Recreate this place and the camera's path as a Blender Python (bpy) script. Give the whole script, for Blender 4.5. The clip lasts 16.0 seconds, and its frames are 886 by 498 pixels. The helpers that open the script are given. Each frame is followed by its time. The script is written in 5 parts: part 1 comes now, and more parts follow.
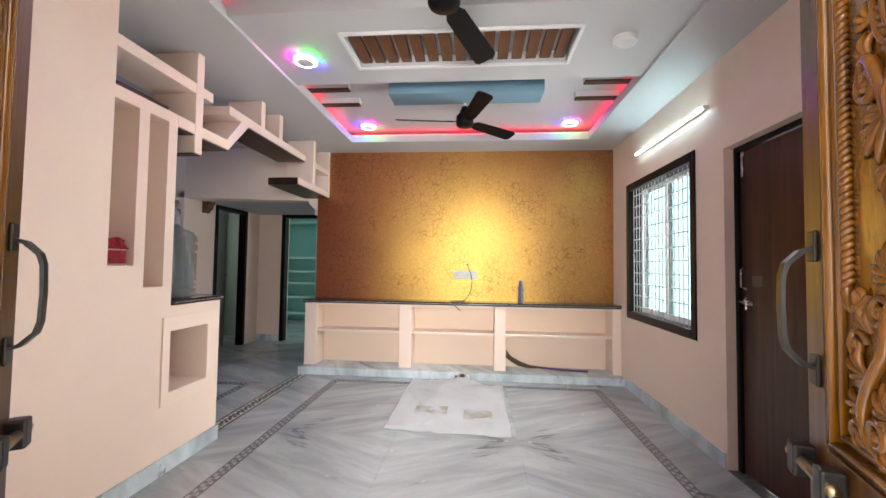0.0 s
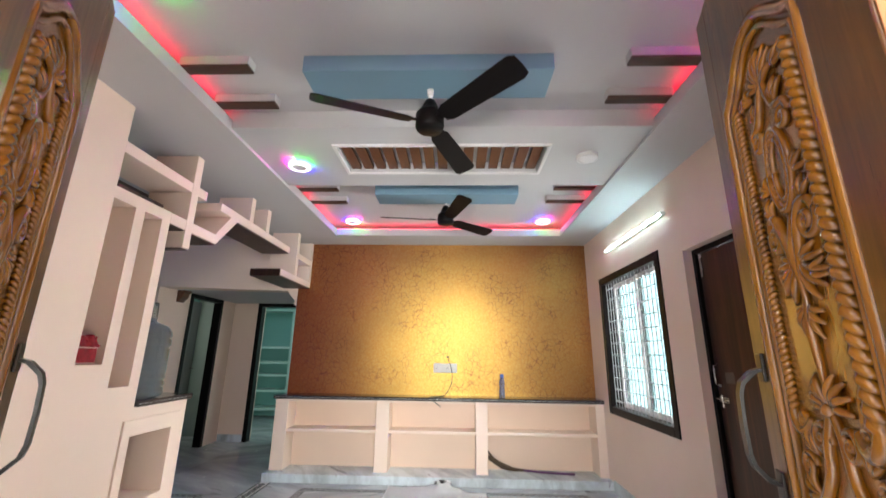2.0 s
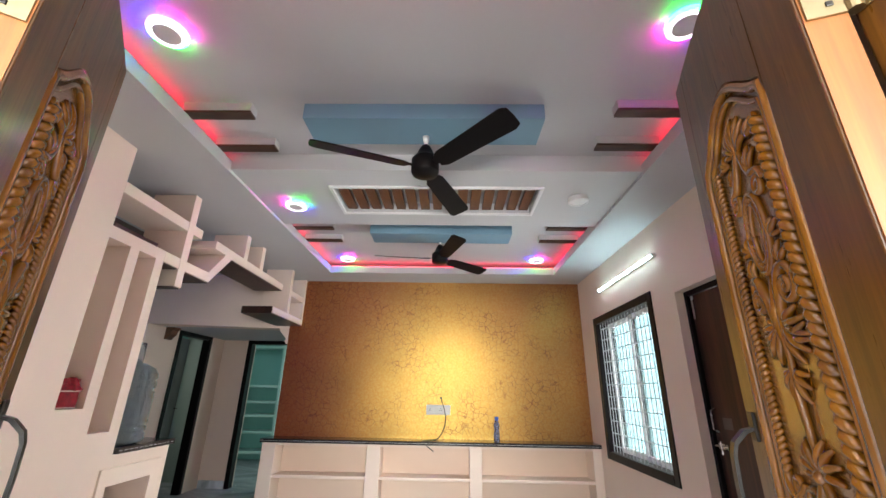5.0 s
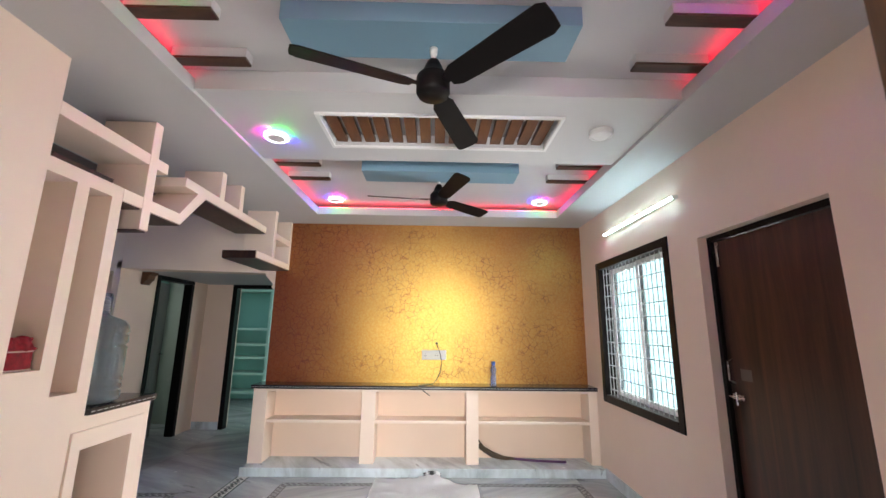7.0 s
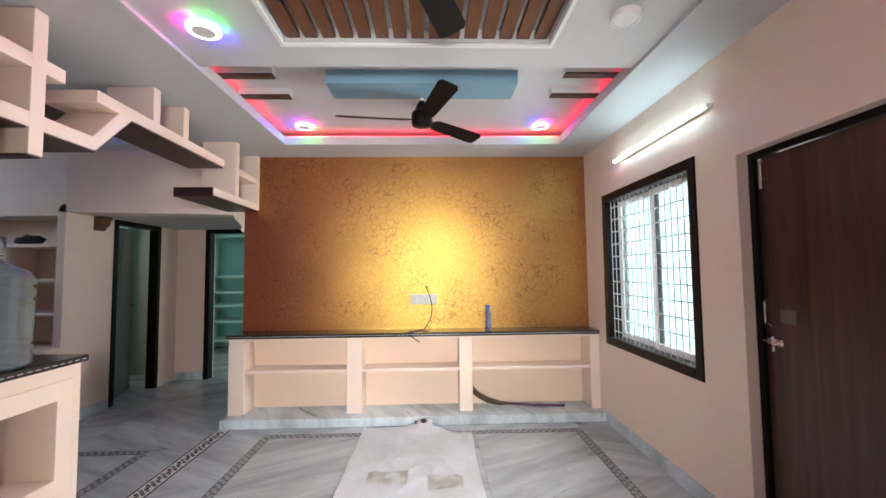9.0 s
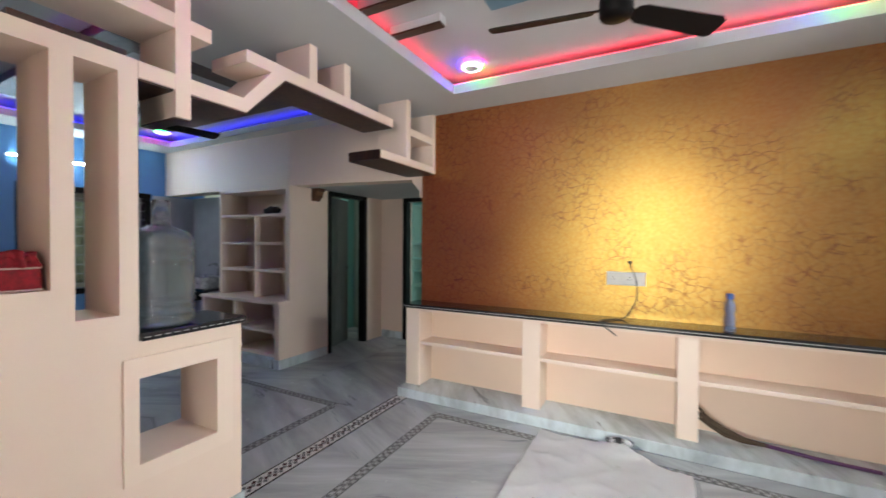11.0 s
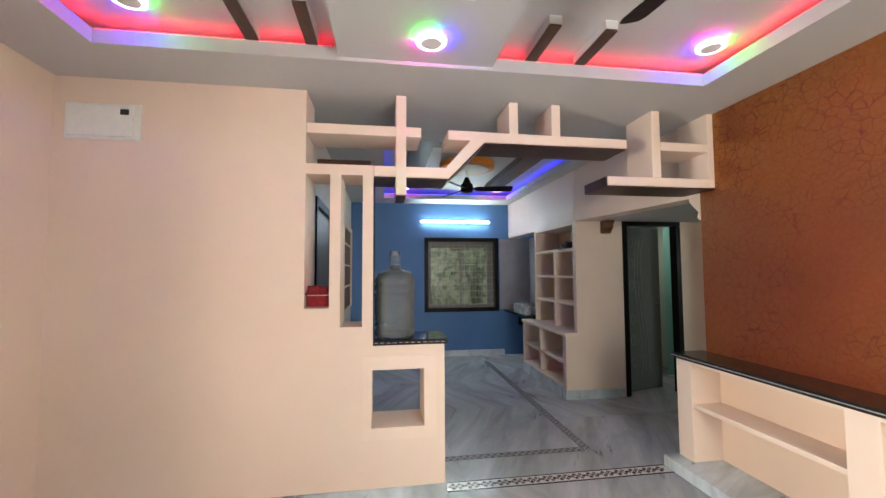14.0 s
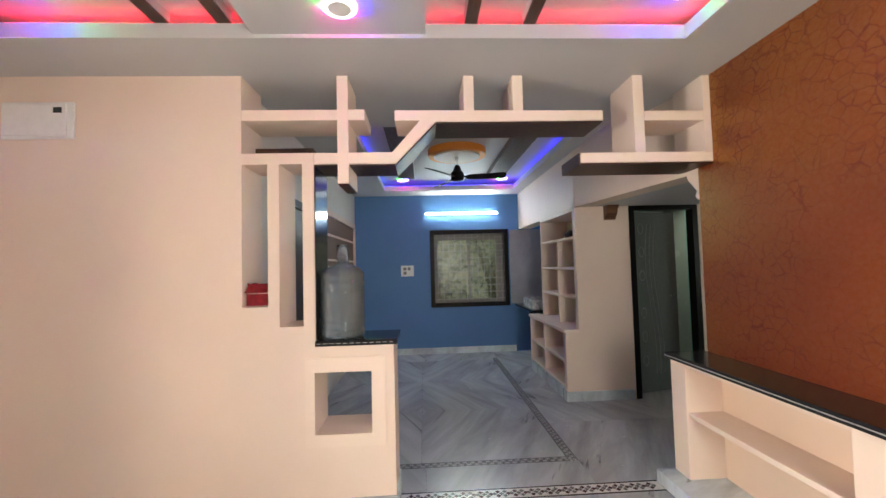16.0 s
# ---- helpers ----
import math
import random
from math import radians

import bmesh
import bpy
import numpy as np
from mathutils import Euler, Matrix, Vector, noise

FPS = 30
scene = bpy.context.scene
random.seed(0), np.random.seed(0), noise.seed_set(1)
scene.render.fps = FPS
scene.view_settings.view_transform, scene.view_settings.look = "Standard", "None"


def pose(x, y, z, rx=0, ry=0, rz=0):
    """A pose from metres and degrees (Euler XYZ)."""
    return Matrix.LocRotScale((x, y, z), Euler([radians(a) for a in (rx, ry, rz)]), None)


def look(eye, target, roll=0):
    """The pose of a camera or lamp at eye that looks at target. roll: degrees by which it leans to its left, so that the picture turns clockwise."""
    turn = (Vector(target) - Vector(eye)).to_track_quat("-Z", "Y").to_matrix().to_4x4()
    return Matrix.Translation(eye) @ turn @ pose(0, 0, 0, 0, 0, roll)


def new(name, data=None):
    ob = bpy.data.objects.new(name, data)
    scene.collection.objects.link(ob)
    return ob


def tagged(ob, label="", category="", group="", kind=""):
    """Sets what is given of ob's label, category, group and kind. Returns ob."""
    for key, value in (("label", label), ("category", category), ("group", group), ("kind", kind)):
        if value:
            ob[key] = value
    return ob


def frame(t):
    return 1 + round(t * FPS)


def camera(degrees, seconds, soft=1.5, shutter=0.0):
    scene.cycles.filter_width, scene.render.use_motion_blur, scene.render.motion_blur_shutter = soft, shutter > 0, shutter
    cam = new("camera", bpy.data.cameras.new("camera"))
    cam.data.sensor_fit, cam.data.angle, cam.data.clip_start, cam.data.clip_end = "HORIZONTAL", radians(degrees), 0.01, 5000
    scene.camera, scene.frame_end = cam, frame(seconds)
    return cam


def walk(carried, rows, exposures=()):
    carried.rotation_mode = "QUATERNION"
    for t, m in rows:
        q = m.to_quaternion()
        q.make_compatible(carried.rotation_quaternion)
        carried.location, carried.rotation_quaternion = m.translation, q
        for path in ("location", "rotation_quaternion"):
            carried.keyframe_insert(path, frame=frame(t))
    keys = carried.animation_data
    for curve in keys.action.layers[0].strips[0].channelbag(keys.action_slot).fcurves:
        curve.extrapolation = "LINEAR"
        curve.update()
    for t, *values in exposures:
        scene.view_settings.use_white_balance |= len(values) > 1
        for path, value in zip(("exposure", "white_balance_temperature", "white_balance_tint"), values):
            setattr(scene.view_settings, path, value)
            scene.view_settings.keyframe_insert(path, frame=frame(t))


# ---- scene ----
cam = camera(96.0, 16.0, shutter=0.4)
PATH = [
    (0, (0.166, 0.352, 1.203), (-0.008, 2.342, 1.284), 0.8),
    (0.5, (0.168, 0.346, 1.206), (0.018, 2.338, 1.309), 0.1),
    (1, (0.161, 0.338, 1.202), (0.051, 2.327, 1.376), -0.3),
    (1.5, (0.157, 0.312, 1.23), (0.076, 2.289, 1.526), -0.1),
    (2, (0.144, 0.265, 1.257), (0.076, 2.198, 1.762), 0.8),
    (2.5, (0.137, 0.242, 1.293), (0.08, 2.124, 1.966), 1.8),
    (3, (0.127, 0.226, 1.31), (0.084, 2.064, 2.097), 2.1),
    (5.5, (0.153, 0.243, 1.276), (0.111, 2.147, 1.885), 0.9),
    (6, (0.158, 0.274, 1.264), (0.111, 2.201, 1.797), 1.1),
    (6.5, (0.104, 0.409, 1.272), (0.087, 2.358, 1.722), 1.0),
    (7, (0.026, 0.521, 1.374), (0.059, 2.482, 1.767), 0.7),
    (7.5, (0.007, 0.565, 1.404), (0.074, 2.542, 1.698), 0.1),
    (8, (0.038, 0.677, 1.366), (0.119, 2.665, 1.571), -0.6),
    (8.2, (0.062, 0.739, 1.362), (0.145, 2.729, 1.549), -0.7),
    (10.3, (0.134, 1.427, 1.387), (-0.189, 3.401, 1.391), -0.3),
    (10.5, (0.198, 1.510, 1.362), (-0.304, 3.445, 1.359), -0.4),
    (11, (0.221, 1.756, 1.36), (-0.721, 3.52, 1.326), 0.4),
    (11.5, (0.233, 2.008, 1.386), (-1.134, 3.467, 1.344), 0.4),
    (12, (0.32, 2.229, 1.375), (-1.353, 3.324, 1.332), 0.3),
    (12.5, (0.485, 2.359, 1.387), (-1.355, 3.143, 1.375), 0.2),
    (13, (0.727, 2.391, 1.392), (-1.194, 2.946, 1.436), -0.1),
    (13.5, (0.858, 2.488, 1.423), (-1.098, 2.895, 1.529), -0.2),
    (14, (0.943, 2.692, 1.409), (-1.032, 2.987, 1.52), -0.3),
    (14.5, (0.912, 2.826, 1.399), (-1.071, 3.056, 1.522), -0.6),
    (15, (0.823, 2.962, 1.419), (-1.165, 3.147, 1.539), -0.9),
    (15.5, (0.765, 3.102, 1.403), (-1.229, 3.216, 1.513), -1.1),
    (16, (0.757, 3.284, 1.397), (-1.239, 3.381, 1.481), -1.5),
]
walk(cam, [(t, look(eye, target, roll)) for t, eye, target, roll in PATH], [(0, 0.70, 6650, 9), (1.5, 0.72, 6650, 9), (3, 0.45, 6500, 8), (6, 0.52, 6500, 8), (8, 0.72, 6700, 11), (10.5, 0.58, 6600, 8), (11.5, 0.44, 6600, 6), (12.5, 0.68, 6700, 7), (13, 0.82, 7100, 9), (14, 0.72, 7300, 10), (16, 0.74, 7500, 12)])

# ---- world and large lights ----
world = bpy.data.worlds.new("daylight")
scene.world = world
world.use_nodes = True
wn = world.node_tree.nodes
sky = wn.new("ShaderNodeTexSky")
sky.sky_type, sky.sun_disc = "NISHITA", False
sky.sun_elevation, sky.sun_rotation = radians(49), radians(199)
wn["Background"].inputs["Strength"].default_value = 0.15
world.node_tree.links.new(sky.outputs[0], wn["Background"].inputs["Color"])
sun_data = bpy.data.lights.new("sun", "SUN")
sun_data.energy, sun_data.angle, sun_data.color = 4.0, radians(0.6), (1, 0.95, 0.88)
sun = new("sun", sun_data)
sun.matrix_basis = look((-2.2, -6.5, 8), (0, 0, 0))


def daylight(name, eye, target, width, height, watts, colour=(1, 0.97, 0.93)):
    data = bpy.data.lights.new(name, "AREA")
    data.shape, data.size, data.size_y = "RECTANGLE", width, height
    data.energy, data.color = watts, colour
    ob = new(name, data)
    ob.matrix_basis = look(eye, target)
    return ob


# area lamp standing in for sky light through the entrance
daylight("porch_daylight", (0.28, -1.55, 1.45), (0.1, 2, 1.3), 1.8, 1.3, 238, (1, 0.97, 0.94))
# fill lamp added outside the hall window to brighten the partition
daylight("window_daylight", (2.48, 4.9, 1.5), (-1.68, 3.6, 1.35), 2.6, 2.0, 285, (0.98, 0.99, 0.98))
# fill lamp added inside the bedroom, before its assumed window
daylight("bedroom_daylight", (-0.7, 7.9, 1.5), (-3, 8.0, 1.3), 1.1, 1.1, 11, (0.85, 1, 0.97))
# unseen fill lamp under the bathroom ceiling; the room has no window
daylight("bathroom_daylight", (-4.5, 6.3, 2.15), (-4.4, 6.1, 0), 0.5, 0.5, 2.4, (0.96, 1, 0.96))


# ---- materials ----
class Nodes:
    def __init__(self, name):
        self.mat = bpy.data.materials.new(name)
        self.mat.use_nodes = True
        self.tree = self.mat.node_tree
        self.bsdf = self.tree.nodes["Principled BSDF"]
        self.coord = self.add("ShaderNodeTexCoord").outputs["Object"]

    def add(self, kind):
        return self.tree.nodes.new(kind)

    def link(self, a, b):
        self.tree.links.new(a, b)

    def set(self, key, value):
        self.bsdf.inputs[key].default_value = value

    def mapped(self, scale=(1, 1, 1), turn=(0, 0, 0)):
        m = self.add("ShaderNodeMapping")
        m.inputs["Scale"].default_value = scale
        m.inputs["Rotation"].default_value = [radians(a) for a in turn]
        self.link(self.coord, m.inputs["Vector"])
        return m.outputs[0]

    def noise(self, scale, detail=4, vector=None, rough=0.55, distort=0.0):
        n = self.add("ShaderNodeTexNoise")
        n.inputs["Scale"].default_value, n.inputs["Detail"].default_value = scale, detail
        n.inputs["Roughness"].default_value, n.inputs["Distortion"].default_value = rough, distort
        self.link(vector or self.coord, n.inputs["Vector"])
        return n.outputs["Fac"]

    def ramp(self, fac, *stops):
        r = self.add("ShaderNodeValToRGB")
        e = r.color_ramp.elements
        while len(e) < len(stops):
            e.new(0.5)
        for el, (p, c) in zip(e, stops):
            el.position = p
            el.color = (*c, 1) if len(c) == 3 else c
        self.link(fac, r.inputs[0])
        return r.outputs["Color"]

    def mix(self, fac, a, b, kind="MIX"):
        m = self.add("ShaderNodeMix")
        m.data_type, m.blend_type = "RGBA", kind
        for v, i in ((fac, 0), (a, 6), (b, 7)):
            if hasattr(v, "links"):
                self.link(v, m.inputs[i])
            elif i == 0:
                m.inputs[0].default_value = v
            else:
                m.inputs[i].default_value = (*v, 1)
        return m.outputs[2]

    def maths(self, op, a, b=0.0):
        m = self.add("ShaderNodeMath")
        m.operation = op
        for v, i in ((a, 0), (b, 1)):
            if hasattr(v, "links"):
                self.link(v, m.inputs[i])
            else:
                m.inputs[i].default_value = v
        return m.outputs[0]

    def colour(self, socket):
        self.link(socket, self.bsdf.inputs["Base Color"])

    def bump(self, height, strength=0.2, distance=0.002):
        b = self.add("ShaderNodeBump")
        b.inputs["Strength"].default_value, b.inputs["Distance"].default_value = strength, distance
        self.link(height, b.inputs["Height"])
        self.link(b.outputs[0], self.bsdf.inputs["Normal"])

    def rough(self, fac, low, high):
        m = self.add("ShaderNodeMapRange")
        m.inputs["To Min"].default_value, m.inputs["To Max"].default_value = low, high
        self.link(fac, m.inputs["Value"])
        self.link(m.outputs[0], self.bsdf.inputs["Roughness"])


def shade(c, k):
    return tuple(min(1, v * k) for v in c)


def paint(name, c, rough=0.55, vary=0.06, bump=0.12, patch=1.3):
    """Brushed or rolled wall paint with faint patches and a fine orange-peel."""
    n = Nodes(name)
    big, fine = n.noise(patch, 5), n.noise(160, 2)
    n.colour(n.ramp(big, (0.3, shade(c, 1 - vary)), (0.7, shade(c, 1 + vary * 0.4))))
    n.rough(n.noise(6, 3), rough - 0.08, rough + 0.08)
    n.bump(fine, bump, 0.001)
    return n.mat


def plain(name, c, rough=0.4, metal=0.0, vary=0.1, scale=25, bump=0.06):
    n = Nodes(name)
    f = n.noise(scale, 4)
    n.colour(n.ramp(f, (0.3, shade(c, 1 - vary)), (0.7, shade(c, 1 + vary))))
    n.rough(f, max(0.02, rough - 0.06), rough + 0.08)
    n.set("Metallic", metal)
    n.bump(n.noise(scale * 8, 2), bump, 0.0006)
    return n.mat


def wood(name, dark, light, rough=0.3, grain=(28, 28, 1.6), coat=0.0, turn=(0, 0, 0), bump=0.15):
    n = Nodes(name)
    v = n.mapped(grain, turn)
    rings = n.noise(1.0, 6, v, 0.6, 1.1)
    fine = n.noise(5.0, 3, v, 0.7)
    base = n.ramp(rings, (0.3, dark), (0.5, tuple((a + b) / 2 for a, b in zip(dark, light))), (0.68, light))
    n.colour(n.mix(n.ramp(fine, (0.35, (0, 0, 0)), (0.75, (0.35, 0.35, 0.35))), base, shade(dark, 0.6)))
    n.rough(fine, rough - 0.05, rough + 0.12)
    n.set("Coat Weight", coat)
    n.set("Coat Roughness", 0.18)
    n.bump(fine, bump, 0.0008)
    return n.mat


def marble(name, turn, tone=(0.42, 0.455, 0.49), dark=(0.10, 0.11, 0.125), rough=0.2, stretch=(0.6, 2.7, 1.0), vary=37.0):
    """Polished grey-white marble with slanting streaks."""
    n = Nodes(name)
    rnd = n.add("ShaderNodeObjectInfo").outputs["Random"]
    shift = n.add("ShaderNodeVectorMath")
    shift.operation = "ADD"
    comb = n.add("ShaderNodeCombineXYZ")
    n.link(n.maths("MULTIPLY", rnd, vary), comb.inputs[2])
    drawn = n.add("ShaderNodeMapping")
    drawn.inputs["Scale"].default_value = stretch
    n.link(n.mapped(turn=(0, 0, turn)), drawn.inputs["Vector"])
    n.link(drawn.outputs[0], shift.inputs[0])
    n.link(comb.outputs[0], shift.inputs[1])
    v = shift.outputs[0]
    streak = n.noise(1.9, 9, v, 0.62, 0.45)
    thin = n.noise(2.9, 6, v, 0.6, 0.7)
    cloud = n.noise(1.2, 4)
    body = n.ramp(streak, (0.29, tuple(a * 0.5 + b * 0.5 for a, b in zip(tone, dark))), (0.45, shade(tone, 0.94)), (0.62, shade(tone, 1.32)))
    body = n.mix(n.ramp(cloud, (0.4, (0, 0, 0)), (0.75, (0.3, 0.3, 0.3))), body, shade(tone, 0.72))
    vein = n.ramp(thin, (0.33, (1, 1, 1)), (0.385, (0, 0, 0)))
    n.colour(n.mix(n.mix(0.75, (0, 0, 0), vein), body, dark))
    n.set("Specular IOR Level", 0.35)
    n.rough(n.noise(9, 4), rough - 0.03, rough + 0.12)
    n.bump(cloud, 0.02, 0.001)
    return n.mat


def glow(name, c, strength):
    n = Nodes(name)
    n.set("Base Color", (0.8, 0.8, 0.8, 1))
    n.set("Emission Color", (*c, 1))
    n.set("Emission Strength", strength)
    return n.mat


def gold_paint(name):
    """Rust-red ground under gold metallic flakes, crackled in short curved strokes."""
    n = Nodes(name)
    warp = n.add("ShaderNodeTexNoise")
    warp.inputs["Scale"].default_value, warp.inputs["Detail"].default_value = 7.0, 3
    n.link(n.coord, warp.inputs["Vector"])
    mixv = n.add("ShaderNodeVectorMath")
    mixv.operation = "MULTIPLY_ADD"
    n.link(warp.outputs["Color"], mixv.inputs[0])
    mixv.inputs[1].default_value = (0.075, 0.075, 0.075)
    n.link(n.coord, mixv.inputs[2])
    vo = n.add("ShaderNodeTexVoronoi")
    vo.feature = "DISTANCE_TO_EDGE"
    vo.inputs["Scale"].default_value = 15
    n.link(mixv.outputs[0], vo.inputs["Vector"])
    edge = n.ramp(vo.outputs["Distance"], (0.0, (1, 1, 1)), (0.07, (0, 0, 0)))
    where = n.ramp(n.noise(2.4, 5), (0.42, (0.15, 0.15, 0.15)), (0.62, (1, 1, 1)))
    gaps = n.ramp(n.noise(13, 4), (0.34, (0.35, 0.35, 0.35)), (0.55, (1, 1, 1)))
    lines = n.mix(1.0, n.mix(1.0, edge, where, "MULTIPLY"), gaps, "MULTIPLY")
    cloud = n.noise(1.6, 6)
    n.colour(n.mix(n.mix(0.5, (0, 0, 0), lines), n.ramp(cloud, (0.3, (0.145, 0.016, 0.004)), (0.7, (0.20, 0.025, 0.005))), (0.07, 0.010, 0.003)))
    n.set("Roughness", 0.6)
    flake = n.add("ShaderNodeBsdfGlossy")
    flake.distribution = "BECKMANN"
    n.link(n.ramp(n.noise(45, 4), (0.35, (0.90, 0.56, 0.09)), (0.65, (1.0, 0.75, 0.20))), flake.inputs["Color"])
    rr = n.add("ShaderNodeMapRange")
    rr.inputs["To Min"].default_value, rr.inputs["To Max"].default_value = 0.34, 0.43
    n.link(n.noise(55, 3), rr.inputs["Value"])
    n.link(rr.outputs[0], flake.inputs["Roughness"])
    cover = n.maths("SUBTRACT", n.maths("MULTIPLY_ADD", cloud, 0.15), n.maths("MULTIPLY", lines, 0.17))
    cover.node.inputs[0].links[0].from_node.inputs[2].default_value = 0.15
    cover.node.use_clamp = True
    both = n.add("ShaderNodeMixShader")
    n.link(cover, both.inputs[0])
    n.link(n.bsdf.outputs[0], both.inputs[1])
    n.link(flake.outputs[0], both.inputs[2])
    n.link(both.outputs[0], n.tree.nodes["Material Output"].inputs["Surface"])
    height = n.maths("ADD", n.maths("MULTIPLY", lines, -0.9), n.maths("MULTIPLY", n.noise(24, 6), 0.8))
    bump = n.add("ShaderNodeBump")
    bump.inputs["Strength"].default_value, bump.inputs["Distance"].default_value = 0.45, 0.002
    n.link(height, bump.inputs["Height"])
    n.link(bump.outputs[0], n.bsdf.inputs["Normal"])
    n.link(bump.outputs[0], flake.inputs["Normal"])
    return n.mat


def glass(name, c=(0.95, 0.98, 0.98), rough=0.0, ior=1.45, weight=1.0):
    n = Nodes(name)
    n.set("Base Color", (*c, 1))
    n.set("Transmission Weight", weight)
    n.set("IOR", ior)
    f = n.noise(18, 3)
    n.rough(f, rough, rough + 0.06)
    return n.mat


PEACH = paint("peach_wall_paint", (0.80, 0.645, 0.54))
CREAM = paint("cream_lattice_paint", (0.82, 0.67, 0.565))
INNER = paint("peach_niche_paint", (0.80, 0.62, 0.49))
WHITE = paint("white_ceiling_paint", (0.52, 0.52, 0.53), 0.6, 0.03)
WHITEWALL = paint("off_white_wall_paint", (0.72, 0.66, 0.6))
WHITETRIM = paint("bright_white_trim_paint", (0.74, 0.74, 0.74), 0.5, 0.03)
BLUE = paint("blue_wall_paint", (0.07, 0.205, 0.44))
TEAL = paint("teal_wall_paint", (0.22, 0.5, 0.46))
GREEN = paint("pale_green_wall_tiles", (0.42, 0.5, 0.44), 0.25)
SLATEBLUE = paint("grey_blue_gypsum_paint", (0.16, 0.29, 0.385), 0.5, 0.05)
GOLD = gold_paint("crackled_gold_paint")
MARBLE_A = marble("book_matched_marble", -27, (0.40, 0.425, 0.445), stretch=(0.30, 1.9, 1.0), vary=0.22)
MARBLE_C = marble("marble_skirting", 62, (0.5, 0.57, 0.6))
GRANITE = plain("black_granite", (0.018, 0.018, 0.02), 0.12, 0, 0.6, 260)
EDGEWHITE = plain("granite_edge_fleck", (0.4, 0.4, 0.4), 0.3)
TEAK = wood("varnished_teak", (0.040, 0.015, 0.003), (0.130, 0.055, 0.008), 0.27, coat=0.15)
TEAKRAW = wood("pale_teak_edge", (0.125, 0.040, 0.005), (0.225, 0.080, 0.010), 0.45)
CARVED = wood("carved_varnished_teak", (0.088, 0.030, 0.0013), (0.255, 0.102, 0.0048), 0.20, (10, 10, 2.0), coat=0.6)
DARKWOOD = wood("dark_brown_laminate", (0.014, 0.0045, 0.0022), (0.074, 0.026, 0.013), 0.36, (13, 13, 0.8))
DARKSTRIP = wood("dark_wood_strip", (0.035, 0.016, 0.010), (0.095, 0.042, 0.025), 0.4, (3, 24, 24))
SLATWOOD = wood("walnut_slat", (0.07, 0.026, 0.012), (0.165, 0.066, 0.03), 0.38, (30, 2.4, 30))
BLACKFRAME = wood("black_painted_frame", (0.004, 0.0035, 0.0035), (0.010, 0.008, 0.008), 0.32, (20, 20, 2))
BLACKFRAME.node_tree.nodes["Principled BSDF"].inputs["Specular IOR Level"].default_value = 0.12
FANMETAL = plain("dark_brown_fan_enamel", (0.005, 0.0038, 0.0038), 0.5)
FANMETAL.node_tree.nodes["Principled BSDF"].inputs["Specular IOR Level"].default_value = 0.12
STEEL = plain("brushed_steel", (0.6, 0.6, 0.6), 0.25, 1.0)
BRASS = plain("dull_brass", (0.30, 0.25, 0.15), 0.32, 1.0, 0.15)
IRON = plain("dark_bronze_handle", (0.008, 0.007, 0.0065), 0.3, 0.0, 0.2)
IRON.node_tree.nodes["Principled BSDF"].inputs["Specular IOR Level"].default_value = 0.3
GRILLE = plain("white_grille_enamel", (0.72, 0.72, 0.72), 0.4)
GREYBAR = plain("grey_grille_bar", (0.5, 0.52, 0.53), 0.4)
DARKBAR = plain("dull_grille_bar", (0.30, 0.31, 0.30), 0.45)
PLASTIC = plain("white_plastic", (0.78, 0.78, 0.76), 0.35, 0, 0.03)
SOCKET = plain("off_white_socket_plastic", (0.5, 0.49, 0.46), 0.4, 0, 0.04)
BLACKPLASTIC = plain("black_plastic", (0.012, 0.012, 0.013), 0.4)
REDCLOTH = plain("red_velvet", (0.21, 0.004, 0.011), 0.8, 0, 0.35, 60, 0.4)
PIPING = plain("pale_piping", (0.5, 0.36, 0.32), 0.6)
OFFTAPE = plain("faded_grey_tape", (0.10, 0.085, 0.075), 0.5)
CERAMIC = plain("patterned_grey_ceramic", (0.42, 0.43, 0.44), 0.2, 0, 0.55, 16)
SPLASH = plain("grey_splash_tile", (0.33, 0.33, 0.36), 0.3, 0, 0.08, 6)
JAR = glass("translucent_water_jar", (0.50, 0.57, 0.60), 0.07, 1.10, 0.86)
for key, amount in (("Coat Weight", 1.0), ("Coat Roughness", 0.06)):
    JAR.node_tree.nodes["Principled BSDF"].inputs[key].default_value = amount
CLEAR = glass("clear_plastic", (0.90, 0.93, 0.95), 0.02, 1.16, 0.95)
BLUEBOTTLE = glass("blue_bottle_plastic", (0.40, 0.50, 0.78), 0.06, 1.2, 0.8)
# near-black tint keeps the fill lamp behind the hall panes from glaring
PANE = glass("darkened_window_pane", (0.037, 0.062, 0.068), 0.12, 1.2)
DIMPANE = glass("dusty_green_pane", (0.60, 0.63, 0.55), 0.17, 1.2)
SASHGREY = plain("grey_aluminium_sash", (0.20, 0.195, 0.175), 0.45, 0.2)
BATHDOOR = plain("grey_pvc_door", (0.14, 0.155, 0.15), 0.3, 0, 0.08)
BATHLINE = plain("pale_etched_line", (0.32, 0.35, 0.34), 0.4)
LEDRED = glow("red_led_strip", (1.0, 0.012, 0.05), 4.6)
LEDBLUE = glow("blue_led_strip", (0.02, 0.02, 1.0), 3.6)
TUBE = glow("cool_white_tube", (0.62, 0.93, 1.0), 26)
TUBEBLUE = glow("bright_cool_tube", (0.74, 0.93, 1.0), 105)
RING = glow("white_ring_diffuser", (1.0, 0.93, 1.0), 2.6)
RIMBLUE = glow("blue_rim_led", (0.03, 0.02, 1.0), 46)
RIMGREEN = glow("green_rim_led", (0.015, 1.0, 0.08), 18)
RIMPINK = glow("pink_rim_led", (1.0, 0.025, 0.6), 30)
